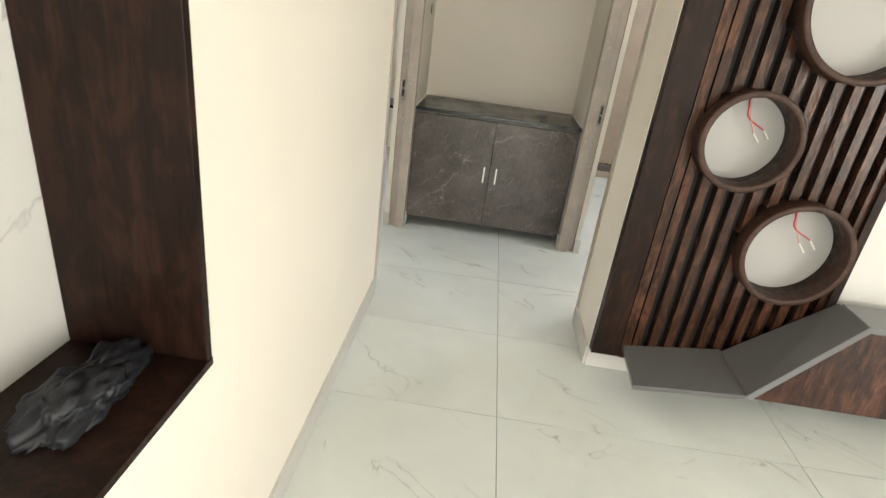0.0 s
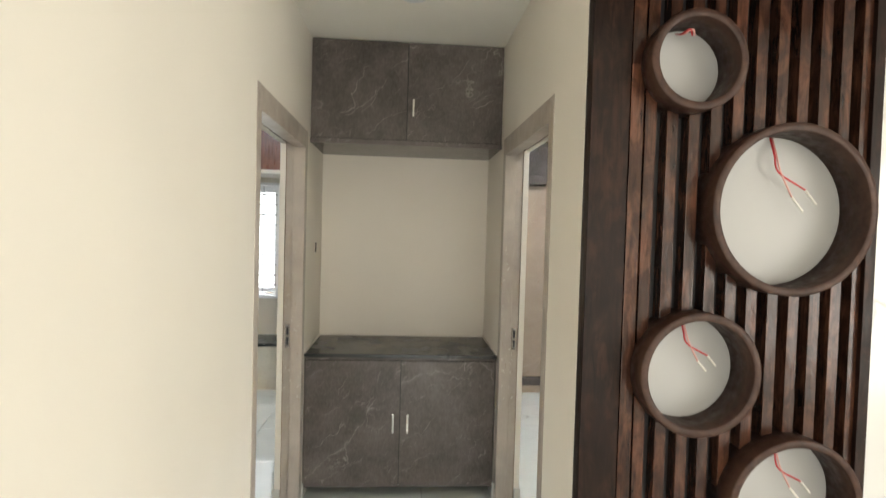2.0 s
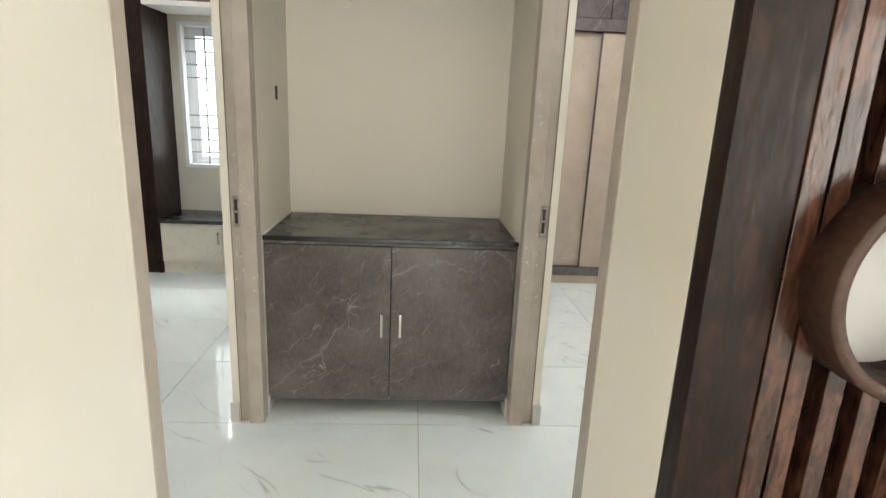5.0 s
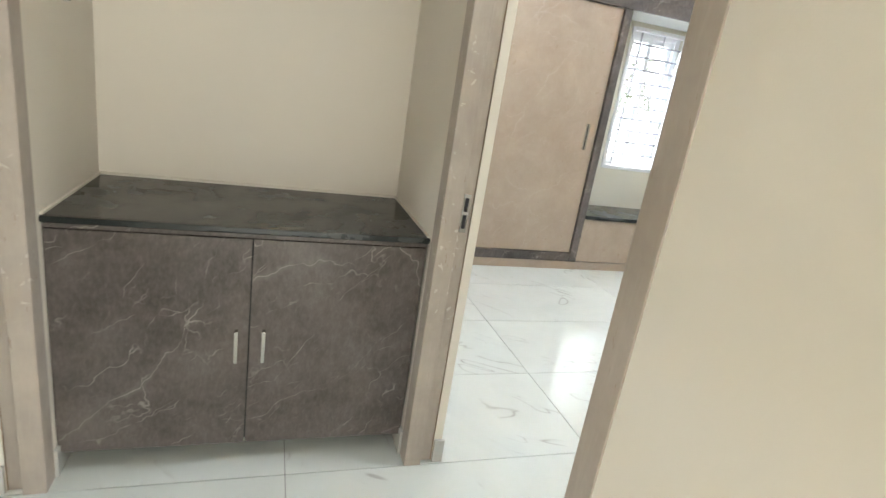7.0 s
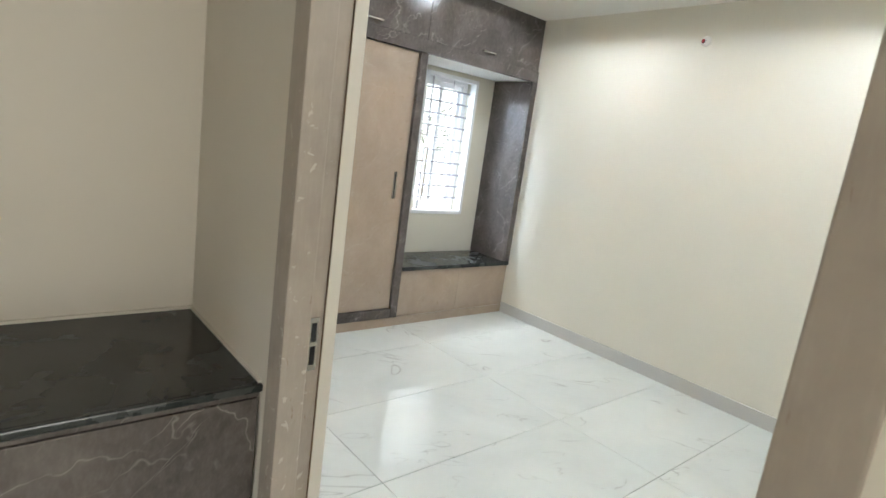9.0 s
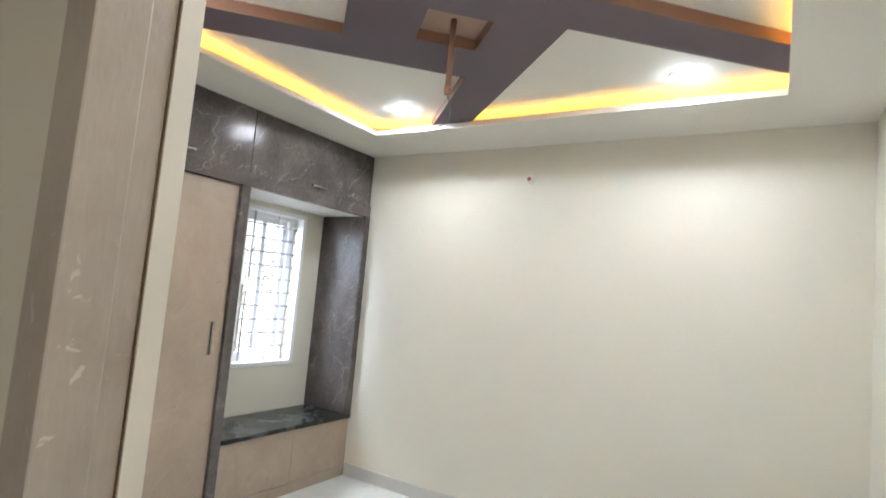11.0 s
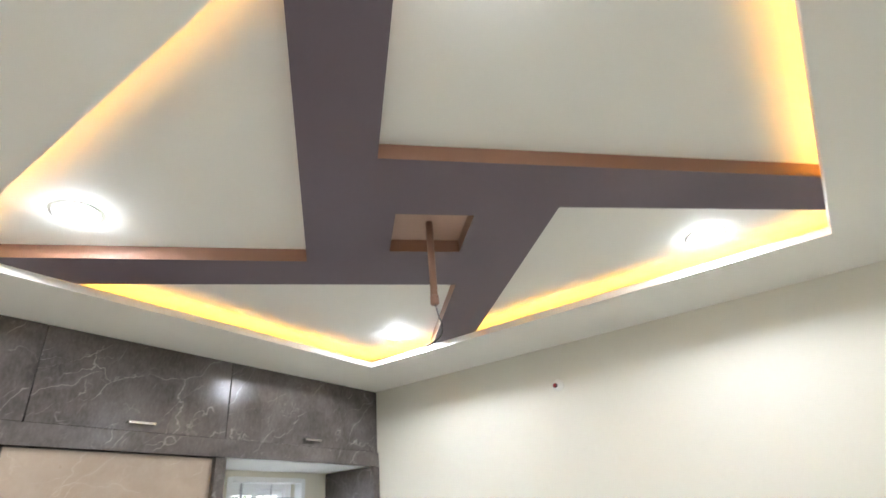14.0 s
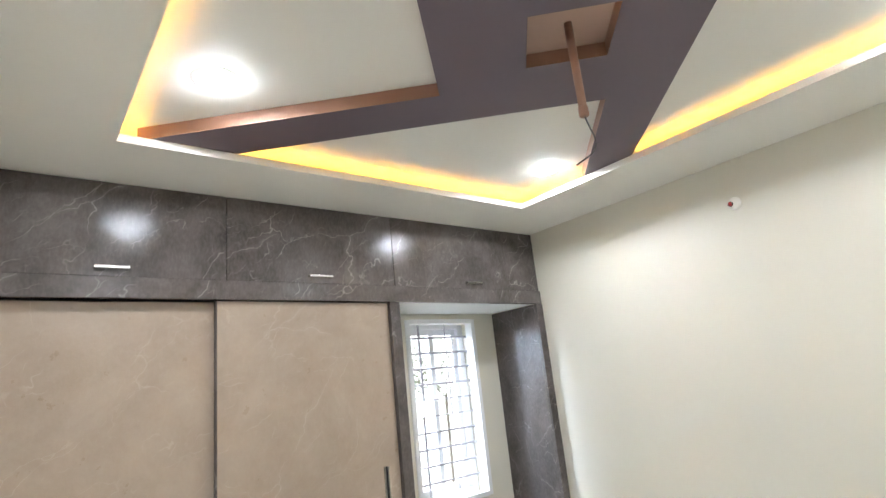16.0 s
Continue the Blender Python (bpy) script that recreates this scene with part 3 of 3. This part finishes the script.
RINGS = ((1.367, 2.107, 0.150), (1.688, 1.668, 0.265), (1.411, 1.157, 0.191), (1.735, 0.738, 0.220))
RF, WALLR = 2.35, 0.024


def half_chord(x, rx, rr):
    return math.sqrt(max(0.0, (rr - 0.006) ** 2 - (x - rx) ** 2))


def slat(a, b, low, high):
    """One upright slat between two edge profiles, each a function of x giving z."""
    xs = [a + (b - a) * i / 8 for i in range(9)]
    rim = [(x, low(x)) for x in xs] + [(x, high(x)) for x in xs[::-1]]
    bm = bmesh.new()
    front = [bm.verts.new((x, 2.426, z)) for x, z in rim]
    back = [bm.verts.new((x, 2.4772, z)) for x, z in rim]
    bm.faces.new(front), bm.faces.new(back[::-1])
    for i in range(len(rim)):
        j = (i + 1) % len(rim)
        bm.faces.new((front[i], back[i], back[j], front[j]))
    bmesh.ops.recalc_face_normals(bm, faces=bm.faces[:])
    long_edges = [e for e in bm.edges if abs(e.verts[0].co.x - e.verts[1].co.x) < 1e-6 and e.calc_length() > 0.05]
    bmesh.ops.bevel(bm, geom=long_edges, offset=0.002, segments=2, profile=0.6, affect="EDGES")
    part("slat", bm, SLAT, panel)


for a, b in edges:
    low = lambda x: 0.1
    for rx, rz, rr in sorted(RINGS, key=lambda q: q[1]):
        if half_chord(a, rx, rr) + half_chord(b, rx, rr) + half_chord((a + b) / 2, rx, rr) == 0:
            continue
        slat(a, b, low, lambda x, rx=rx, rz=rz, rr=rr: rz - half_chord(x, rx, rr))
        low = lambda x, rx=rx, rz=rz, rr=rr: rz + half_chord(x, rx, rr)
    slat(a, b, low, lambda x: 2.356)
for n, (rx, rz, rr) in enumerate(RINGS):
    m = pose(rx, RF, rz, -90)
    d = 2.477 - RF
    rg = part("ring_frame", lathe(bmesh.new(), [(rr - 0.002, 0), (rr, 0.003), (rr, d), (rr - WALLR, d), (rr - WALLR, 0.003), (rr - WALLR + 0.002, 0)], m, 64, True), RING, panel, "brown round tube frame", True)
    part("backing_disc", lathe(bmesh.new(), [(rr - WALLR - 0.001, d - 0.004), (rr - WALLR - 0.001, d - 0.001)], m, 48), BACKING, rg, "white round backing board")
    y, k = 2.477 - 0.006, rr / 0.19
    top = rz + rr - WALLR
    if n == 0:
        for c, mat in ((0.0, REDWIRE), (0.008, PINKWIRE)):
            part("cable", pipe(bmesh.new(), curl([(rx - 0.02 + c, y, top - 0.012), (rx - 0.028 + c, y - 0.05, top - 0.03), (rx - 0.012 + c, y - 0.072, top - 0.022), (rx + 0.004 + c, y - 0.055, top - 0.034)]), 0.0026), mat, rg, "short curl of loose cable", True)
        continue
    for c, mat, tail in ((0.0, REDWIRE, (0.092, 0.155)), (0.007, PINKWIRE, (0.060, 0.172))):
        end = Vector((rx + tail[0] * k, y - 0.035, top - tail[1] * k))
        before = Vector((rx + (tail[0] - 0.028) * k, y - 0.035, top - (tail[1] - 0.032) * k))
        part("cable", pipe(bmesh.new(), curl([(rx - 0.012 + c, y, top - 0.004), (rx - 0.016 + c, y - 0.03, top - 0.045 * k), (rx - 0.006 + c, y - 0.04, top - 0.085 * k), before]), 0.0029), mat, rg, "loose red cable" if c == 0 else "loose faded pink cable", True)
        part("cable_end", pipe(bmesh.new(), [before, before.lerp(end, 0.5), end], 0.0034), PLASTIC, rg, "bare pale cable end", True)

# low unit with a slanted side
tv = thing("tv_unit", (2.4, 2.32, 0.10), "low grey and walnut television unit with slanted side", "tv unit")


def slab(quad, down):
    """A board from its four upper corners and the way down through its thickness."""
    bm = bmesh.new()
    quad, down = [Vector(p) for p in quad], Vector(down)
    vs = [bm.verts.new(p) for p in quad] + [bm.verts.new(p + down) for p in quad]
    for q in ((0, 1, 2, 3), (7, 6, 5, 4), (0, 4, 5, 1), (1, 5, 6, 2), (2, 6, 7, 3), (3, 7, 4, 0)):
        bm.faces.new([vs[i] for i in q])
    bmesh.ops.recalc_face_normals(bm, faces=bm.faces[:])
    bmesh.ops.bevel(bm, geom=bm.edges[:], offset=0.0015, segments=1, affect="EDGES")
    return bm


KF, KB, TF, TB = (1.606, 2.092, 0.226), (1.618, 2.424, 0.226), (2.022, 2.214, 0.545), (2.010, 2.408, 0.545)
part("low_shelf", slab(((1.176, 2.125, 0.170), KF, KB, (1.196, 2.424, 0.170)), (0.002, 0, -0.022)), SLATE, tv)
part("slanted_side", slab((KF, TF, TB, (1.618, 2.408, 0.226)), (0.017, 0, -0.024)), SLATE, tv)
part("top", boxes((2.026, 3.9, 2.214, 2.4085, 0.519, 0.545), bevel=0.002), SLATE, tv)
bm = bmesh.new()
vs = [bm.verts.new((px, y, pz)) for y in (2.262, 2.280) for px, pz in ((1.655, 0.10), (3.9, 0.10), (3.9, 0.518), (2.034, 0.518), (1.655, 0.214))]
bm.faces.new(vs[:5]), bm.faces.new(vs[:4:-1])
for i in range(5):
    j = (i + 1) % 5
    bm.faces.new((vs[i], vs[j], vs[5 + j], vs[5 + i]))
bmesh.ops.recalc_face_normals(bm, faces=bm.faces[:])
part("front_panel", bm, SLAT, tv, "walnut front panel")
# black block where only shade lies under the unit
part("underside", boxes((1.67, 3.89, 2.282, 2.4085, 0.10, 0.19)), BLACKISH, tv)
setting("wall_cladding", boxes((PX1 + 0.004, EAST - 0.001, 2.4695, 2.4835, 0.1, HALL - 0.001)), MARBLE, "white marble cladding with grey veins behind the unit", "cladding")

# ---- recessed niche in the corridor wall ----
y0, y1, z0, z1 = NICHE
niche = thing("wall_niche", (-0.2, (y0 + y1) / 2, z0), "dark walnut lined wall niche with marble back", "niche", kind="structure")
part("lining_side", boxes((-0.335, XL + 0.004, y1 - 0.022, y1 - 0.002, z0 + 0.001, z1 - 0.022), bevel=0.002), DARK, niche)
part("lining_side", boxes((-0.335, XL + 0.004, y0 + 0.002, y0 + 0.022, z0 + 0.001, z1 - 0.022), bevel=0.002), DARK, niche)
part("shelf", boxes((-0.335, XL + 0.006, y0 + 0.002, y1 - 0.002, z0 - 0.018, z0), bevel=0.002), DARK, niche)
part("lining_top", boxes((-0.335, XL + 0.004, y0 + 0.002, y1 - 0.002, z1 - 0.021, z1 - 0.002), bevel=0.002), DARK, niche)
part("back_sheet", boxes((-0.36, -0.336, y0, y1, z0 - 0.018, z1)), MARBLE, niche, "white marble sheet with grey veins")
bm = bmesh.new()
bmesh.ops.create_icosphere(bm, subdivisions=5, radius=1.0)
for v in bm.verts:
    p = v.co.copy()
    k = 0.85 + 0.35 * noise.noise(p * 1.6) + 0.16 * abs(noise.noise(p * 3.2)) + 0.09 * noise.noise(p * 7.0) + 0.05 * noise.noise(p * 15.0)
    v.co = Vector((p.x * 0.072 * k, p.y * 0.14 * k, max(0.0, p.z * 0.042 * k + 0.012 + 0.012 * noise.noise(p * 4))))
bm.transform(Matrix.Translation((-0.19, 0.94, z0)))
solid("plastic_bag", bm, BAG, "crumpled dark plastic film lying in the niche", "plastic bag", smooth=True, at=(-0.19, 0.94, z0))

# ---- bedroom wardrobe wall ----
loft = thing("loft_cabinet", (2.7, 6.3, 2.06), "grey stone-pattern loft cabinets below the ceiling band", "cabinet")
part("carcass", boxes((ROOM + 0.002, EAST - 0.002, FRONT + 0.022, NORTH - 0.002, 2.106, LIP - 0.002)), GREY, loft)
part("fascia", boxes((ROOM + 0.002, EAST - 0.002, FRONT - 0.012, FRONT + 0.021, 2.068, 2.158), bevel=0.002), GREY, loft)
part("soffit", boxes((3.05, EAST - 0.065, FRONT + 0.022, NORTH - 0.002, 2.070, 2.104)), RECESS, loft, "plain white underside")
for x0, x1, hx in ((ROOM + 0.004, 2.0935, 1.629), (2.0985, 3.0305, 2.567), (3.0355, EAST - 0.004, 3.631)):
    leaf = part("door", boxes((x0, x1, FRONT, FRONT + 0.02, 2.161, LIP - 0.003), bevel=0.0015), GREY, loft)
    bar_handle(leaf, (hx, FRONT, 2.196), 0.13, False)

for x in (2.096, 3.033):
    # black strips painting the shade in the loft door joints
    part("shadow_gap", boxes((x - 0.008, x + 0.008, FRONT + 0.0205, FRONT + 0.0215, 2.161, LIP - 0.003)), BLACKISH, loft, "black strip for the shade between the doors")
ward = thing("wardrobe", (2.2, 6.3, 0), "built-in wardrobe with two beige sliding doors in grey frame", "wardrobe")
part("carcass", boxes((ROOM + 0.002, 2.983, FRONT + 0.09, NORTH - 0.002, 0.07, 2.066)), GREY, ward)
part("side_post", boxes((2.985, 3.048, FRONT - 0.008, NORTH - 0.002, 0.07, 2.066), bevel=0.002), GREY, ward)
part("bottom_rail", boxes((ROOM + 0.002, 2.984, FRONT - 0.006, FRONT + 0.085, 0.07, 0.142), bevel=0.002), GREY, ward)
part("plinth", boxes((ROOM + 0.002, 3.048, FRONT - 0.004, NORTH - 0.002, 0.0, 0.068)), BEIGE, ward)
left = part("sliding_door", boxes((ROOM + 0.002, 2.09, FRONT + 0.055, FRONT + 0.08, 0.144, 2.064), bevel=0.002), BEIGE, ward)
right = part("sliding_door", boxes((2.058, 2.983, FRONT + 0.018, FRONT + 0.045, 0.144, 2.064), bevel=0.002), BEIGE, ward)
part("edge_strip", boxes((2.051, 2.0575, FRONT + 0.016, FRONT + 0.046, 0.144, 2.064)), GREY, right)
for leaf, hx, fy in ((right, 2.900, FRONT + 0.018), (left, 1.37, FRONT + 0.055)):
    h = part("pull", boxes((hx - 0.016, hx - 0.006, fy - 0.003, fy, 1.005, 1.205), (hx + 0.006, hx + 0.016, fy - 0.003, fy, 1.005, 1.205)), STEEL, leaf, "recessed steel pull")
    part("groove", boxes((hx - 0.006, hx + 0.006, fy - 0.001, fy + 0.0, 1.005, 1.205)), BLACKISH, h)

bench = thing("window_bench", (3.68, 6.3, 0), "low window bench with beige front and black granite seat", "window bench")
part("body", boxes((3.050, EAST - 0.003, FRONT + 0.022, NORTH - 0.002, 0.07, 0.446)), BEIGE, bench)
part("drawer_front", boxes((3.052, 3.66, FRONT, FRONT + 0.02, 0.073, 0.444), bevel=0.0015), BEIGE, bench)
part("drawer_front", boxes((3.663, EAST - 0.005, FRONT, FRONT + 0.02, 0.073, 0.444), bevel=0.0015), BEIGE, bench)
part("plinth", boxes((3.050, EAST - 0.003, FRONT - 0.002, NORTH - 0.002, 0.0, 0.069)), BEIGE, bench)
part("seat_slab", boxes((3.050, EAST - 0.003, FRONT - 0.02, NORTH - 0.002, 0.448, 0.478), bevel=0.003), GRANITE, bench, "black granite slab")
sp = thing("side_panel", (EAST - 0.03, 6.3, 0.480), "tall grey stone-pattern panel beside the window", "panel")
part("panel_face", boxes((EAST - 0.061, EAST - 0.045, FRONT + 0.006, NORTH - 0.002, 0.480, 2.066)), GREY, sp)
part("front_edge", boxes((EAST - 0.0625, EAST - 0.001, FRONT - 0.014, FRONT + 0.0055, 0.480, 2.066), bevel=0.002), GREY, sp)


# ---- windows ----
def window(name, w, bars_label):
    """A plastic window set in the wall's depth, a bright trim round the opening and a grille of round bars in front."""
    x0, x1, z0, z1 = w
    ob = thing(name, ((x0 + x1) / 2, NORTH, z0), bars_label, "window", kind="structure")
    t = 0.028
    part("trim", boxes((x0 - 0.004, x0 + t, NORTH - 0.012, NORTH + 0.06, z0, z1), (x1 - t, x1 + 0.004, NORTH - 0.012, NORTH + 0.06, z0, z1),
                       (x0 + t, x1 - t, NORTH - 0.012, NORTH + 0.06, z1 - t, z1 + 0.004), (x0 + t, x1 - t, NORTH - 0.012, NORTH + 0.06, z0 - 0.004, z0 + t), bevel=0.003), UPVC, ob)
    a, b, f = NORTH + 0.13, NORTH + 0.19, 0.05
    part("window_frame", boxes((x0, x0 + f, a, b, z0, z1), (x1 - f, x1, a, b, z0, z1), (x0 + f, x1 - f, a, b, z1 - f, z1), (x0 + f, x1 - f, a, b, z0, z0 + f), bevel=0.003), UPVC, ob)
    mid = (x0 + x1) / 2
    for u0, u1, q in ((x0 + f, mid + 0.02, a + 0.004), (mid - 0.02, x1 - f, a + 0.032)):
        s = part("sash", boxes((u0, u0 + 0.04, q, q + 0.024, z0 + f, z1 - f), (u1 - 0.04, u1, q, q + 0.024, z0 + f, z1 - f),
                               (u0 + 0.04, u1 - 0.04, q, q + 0.024, z1 - f - 0.04, z1 - f), (u0 + 0.04, u1 - 0.04, q, q + 0.024, z0 + f, z0 + f + 0.04), bevel=0.002), UPVC, ob)
        g = part("pane", boxes((u0 + 0.04, u1 - 0.04, q + 0.010, q + 0.014, z0 + f + 0.04, z1 - f - 0.04)), GLASS, s)
        g.visible_shadow = False
    y = NORTH + 0.09
    zs = [z1 - 0.115 - 0.1055 * k for k in range(10)]
    for k, z in enumerate(zs):
        thin = k in (4, 5)
        part("bar", pipe(bmesh.new(), [(x0 + (0.16 if thin else 0.002), y, z), (x1 - 0.002, y, z)], 0.004 if thin else 0.0075, 8), BARS, ob)
    for q, r, spans in ((x0 + 0.175, 0.0085, ((z1 - 0.002, zs[4] - 0.004),)), (x0 + 0.163, 0.0085, ((zs[5] + 0.004, z0 + 0.002),)), (x0 + 0.41, 0.004, ((z1 - 0.002, z0 + 0.002),))):
        for a2, b2 in spans:
            part("upright_bar", pipe(bmesh.new(), [(q, y + 0.014, a2), (q, y + 0.014, b2)], r, 8), BARS, ob)
    return ob


window("window_1", WIN, "white plastic sliding window behind a horizontal bar grille")
window("window_2", WIN2, "white plastic sliding window behind a horizontal bar grille")
# unseen window frame, added to go with the hall's east fill lamp
wx = EAST + 0.08
wf = thing("window_3", (wx, -1.0, 0.25), "unseen white plastic window added in the hall's fill-light opening", "window", kind="structure")
part("window_frame", boxes((wx, wx + 0.06, -2.5, -2.44, 0.25, 2.35), (wx, wx + 0.06, 0.44, 0.5, 0.25, 2.35), (wx, wx + 0.06, -2.44, 0.44, 0.25, 0.31), (wx, wx + 0.06, -2.44, 0.44, 2.29, 2.35), (wx, wx + 0.06, -1.03, -0.97, 0.31, 2.29)), UPVC, wf)

# ---- bedroom lamps, fan rod, wall point ----
BED_LAMPS = ((1.81, 5.225), (3.562, 5.302), (3.56, 3.598), (1.865, 3.587))
# the study's four downlights are assumed, added to brighten its floor
STUDY_FILL_LAMPS = ((-2.98, 5.2), (-1.0, 5.2), (-1.0, 3.58), (-2.98, 3.58))
for x, y in BED_LAMPS + STUDY_FILL_LAMPS:
    dl = thing("downlight", (x, y, TOP), "round lit cool-white downlight in the ceiling recess", "downlight", "ceiling downlights")
    part("rim", lathe(bmesh.new(), [(0.084, -0.0003), (0.076, -0.003), (0.062, -0.0042), (0.062, -0.0003)], pose(x, y, TOP), 40), PLASTIC, dl)
    part("diffuser", lathe(bmesh.new(), [(0.069, -0.0044), (0.066, -0.007), (0.03, -0.0095), (0.005, -0.010)], pose(x, y, TOP), 40), LAMPFACE, dl)
    lamp("downlight_lamp", "AREA", 11.5 if x > 0 else 7.5, (0.88, 0.93, 1.0), look((x, y, TOP - 0.012), (x, y, 0)), (0.13, 0.13), "DISK")
    # added point lamp: makes a halo on the ceiling and evens the walls
    if x > 0:
        halo = lamp("downlight_dome", "POINT", 2.1, (0.86, 0.93, 1.0), pose(x, y, TOP - 0.034))
        halo.data.shadow_soft_size = 0.02

rod = thing("fan_rod", (CX, CY, 2.40), "copper-painted ceiling fan rod with a dangling cable", "fan rod")
part("pipe", lathe(bmesh.new(), [(0.013, 0.0), (0.013, -0.33)], pose(CX, CY, TOP - 0.003), 20), COPPER, rod, smooth=True)
part("collar", lathe(bmesh.new(), [(0.013, 0), (0.0155, -0.002), (0.0155, -0.03), (0.012, -0.034)], pose(CX, CY, TOP - 0.30), 20), COPPER, rod, smooth=True)
part("cable", pipe(bmesh.new(), curl([(CX, CY, TOP - 0.33), (CX + 0.008, CY - 0.006, TOP - 0.37), (CX + 0.016, CY - 0.012, TOP - 0.41), (CX + 0.008, CY - 0.006, TOP - 0.45), (CX - 0.04, CY + 0.03, TOP - 0.49)]), 0.0025), GREYWIRE, rod, "loose dark cable", True)
wp = thing("wall_cable_point", (EAST, 4.677, 2.344), "small red cable end in a patched wall hole", "cable point")
part("patch", lathe(bmesh.new(), [(0.035, 0.0), (0.034, 0.002), (0.015, 0.003)], pose(EAST, 4.662, 2.344, 0, -90), 24), CEIL, wp, smooth=True)
part("hole", lathe(bmesh.new(), [(0.014, 0.0), (0.014, 0.0045)], pose(EAST, 4.68, 2.346, 0, -90), 16), BLACKISH, wp)
part("cable_end", pipe(bmesh.new(), curl([(EAST - 0.003, 4.68, 2.349), (EAST - 0.012, 4.678, 2.35), (EAST - 0.018, 4.676, 2.337)], 5), 0.008), REDWIRE, wp, smooth=True)

# ---- room opposite ----
LF = FRONT
lw = thing("wardrobe", (-2.5, 6.3, 0), "dark walnut built-in wardrobe beside the window niche", "wardrobe")
part("carcass", boxes((-3.69, -1.49, LF, NORTH - 0.002, 0.0, 2.12)), DARK, lw)
part("side_post", boxes((-1.488, -1.47, LF - 0.01, NORTH - 0.002, 0.0, 2.12), bevel=0.002), DARK, lw)
lb = thing("window_bench", (-0.9, 6.3, 0), "ivory window bench with black granite seat", "window bench")
part("body", boxes((-1.466, OPP - 0.003, LF + 0.022, NORTH - 0.002, 0.0, 0.424)), IVORY, lb)
for x0, x1 in ((-1.464, -0.97), (-0.967, OPP - 0.006)):
    leaf = part("door", boxes((x0, x1, LF, LF + 0.02, 0.10, 0.422), bevel=0.0015), IVORY, lb)
    bar_handle(leaf, (-1.0 if x0 < -1.2 else -0.93, LF, 0.31), 0.1, True)
part("seat_slab", boxes((-1.466, OPP - 0.003, LF - 0.02, NORTH - 0.002, 0.426, 0.456), bevel=0.003), GRANITE, lb, "black granite slab")
ll = thing("loft_cabinet", (-2.0, 6.3, 2.122), "reddish walnut loft cabinet below the ceiling", "cabinet")
part("carcass", boxes((-3.69, OPP - 0.003, LF, NORTH - 0.002, 2.123, LIP - 0.002)), REDWOOD, ll)
part("soffit", boxes((-1.466, OPP - 0.003, LF + 0.0, NORTH - 0.002, 2.085, 2.1215)), CEIL, ll)

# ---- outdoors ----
# added sheet that glows, for white windows and their reflection in the floor
setting("backdrop", boxes((-30, 34, 24, 24.1, -3.3, 16)), glow("backdrop_glow", (0.97, 0.99, 1.0), 2.6), "pale glowing sheet added behind the trees as bright sky", "backdrop")
setting("ground", boxes((-400, 400, -400, 400, -3.6, -3.3)), EARTH, "dusty open ground around the house", "ground")
setting("outer_wall", boxes((-3.9, EAST + 0.2, -3.2, -3.19, -3.3, -0.25), (-3.9, EAST + 0.2, NORTH + 0.2, NORTH + 0.25, -3.3, -0.25), (-3.9, -3.89, -3.19, NORTH + 0.2, -3.3, -0.25), (EAST + 0.19, EAST + 0.2, -3.19, NORTH + 0.2, -3.3, -0.25)), RENDER, "pale rendered storey below", "wall")
LEAF = paint("green_leaves", (0.17, 0.21, 0.10), 0.5, 0.1, 0.4)
BARK = paint("grey_bark", (0.36, 0.32, 0.27), 0.9, 0.6, 0.3)
rng = random.Random(4)


def tree(x, y, h, spread):
    ob = thing("tree", (x, y, -3.3), "leafy green tree outside the window", "tree", "trees outside")
    bm = bmesh.new()
    pipe(bm, [(x, y, -3.3), (x + 0.05, y, -1.5), (x + 0.12, y + 0.05, h - 2.2)], 0.07, 10)
    limbs = []
    for k in range(9):
        a = 2 * math.pi * k / 9 + rng.uniform(-0.3, 0.3)
        z = h - 2.4 + rng.uniform(-1.0, 0.8)
        tip = Vector((x + math.cos(a) * spread * rng.uniform(0.6, 1), y + math.sin(a) * spread * rng.uniform(0.6, 1), z + rng.uniform(0.6, 1.8)))
        pipe(bm, [(x + 0.1, y, z), (x + 0.1 + (tip.x - x) * 0.5, y + (tip.y - y) * 0.5, z + (tip.z - z) * 0.6), tip], 0.018, 6)
        limbs += [(Vector((x + 0.1, y, z)), tip)]
    part("trunk", bm, BARK, ob)
    verts, faces = [], []
    for k in range(3000):
        a, b = limbs[rng.randrange(len(limbs))]
        p = a.lerp(b, rng.uniform(0.25, 1.1)) + Vector((rng.gauss(0, 0.6), rng.gauss(0, 0.6), rng.gauss(0, 0.6)))
        e = Euler((rng.uniform(-1, 1), rng.uniform(-1, 1), rng.uniform(0, 6.28)))
        l, w = rng.uniform(0.04, 0.09), rng.uniform(0.015, 0.032)
        n = len(verts)
        for q in ((-l, 0, 0), (0, -w, 0.012), (l, 0, 0), (0, w, 0.012)):
            verts.append(p + e.to_matrix() @ Vector(q) - ORIGIN[ob])
        faces.append((n, n + 1, n + 2, n + 3))
    me = bpy.data.meshes.new("crown")
    me.from_pydata(verts, [], faces)
    me.materials.append(LEAF)
    o = new("crown", me)
    o.parent = ob
    tagged(o, kind="stuff")


for x, y, h, s in ((8.2, 20.5, 3.6, 2.0), (12.6, 20.5, 4.4, 2.2), (15.2, 21.5, 3.4, 2.3), (17.6, 20.0, 4.2, 2.0)):
    tree(x, y, h, s)
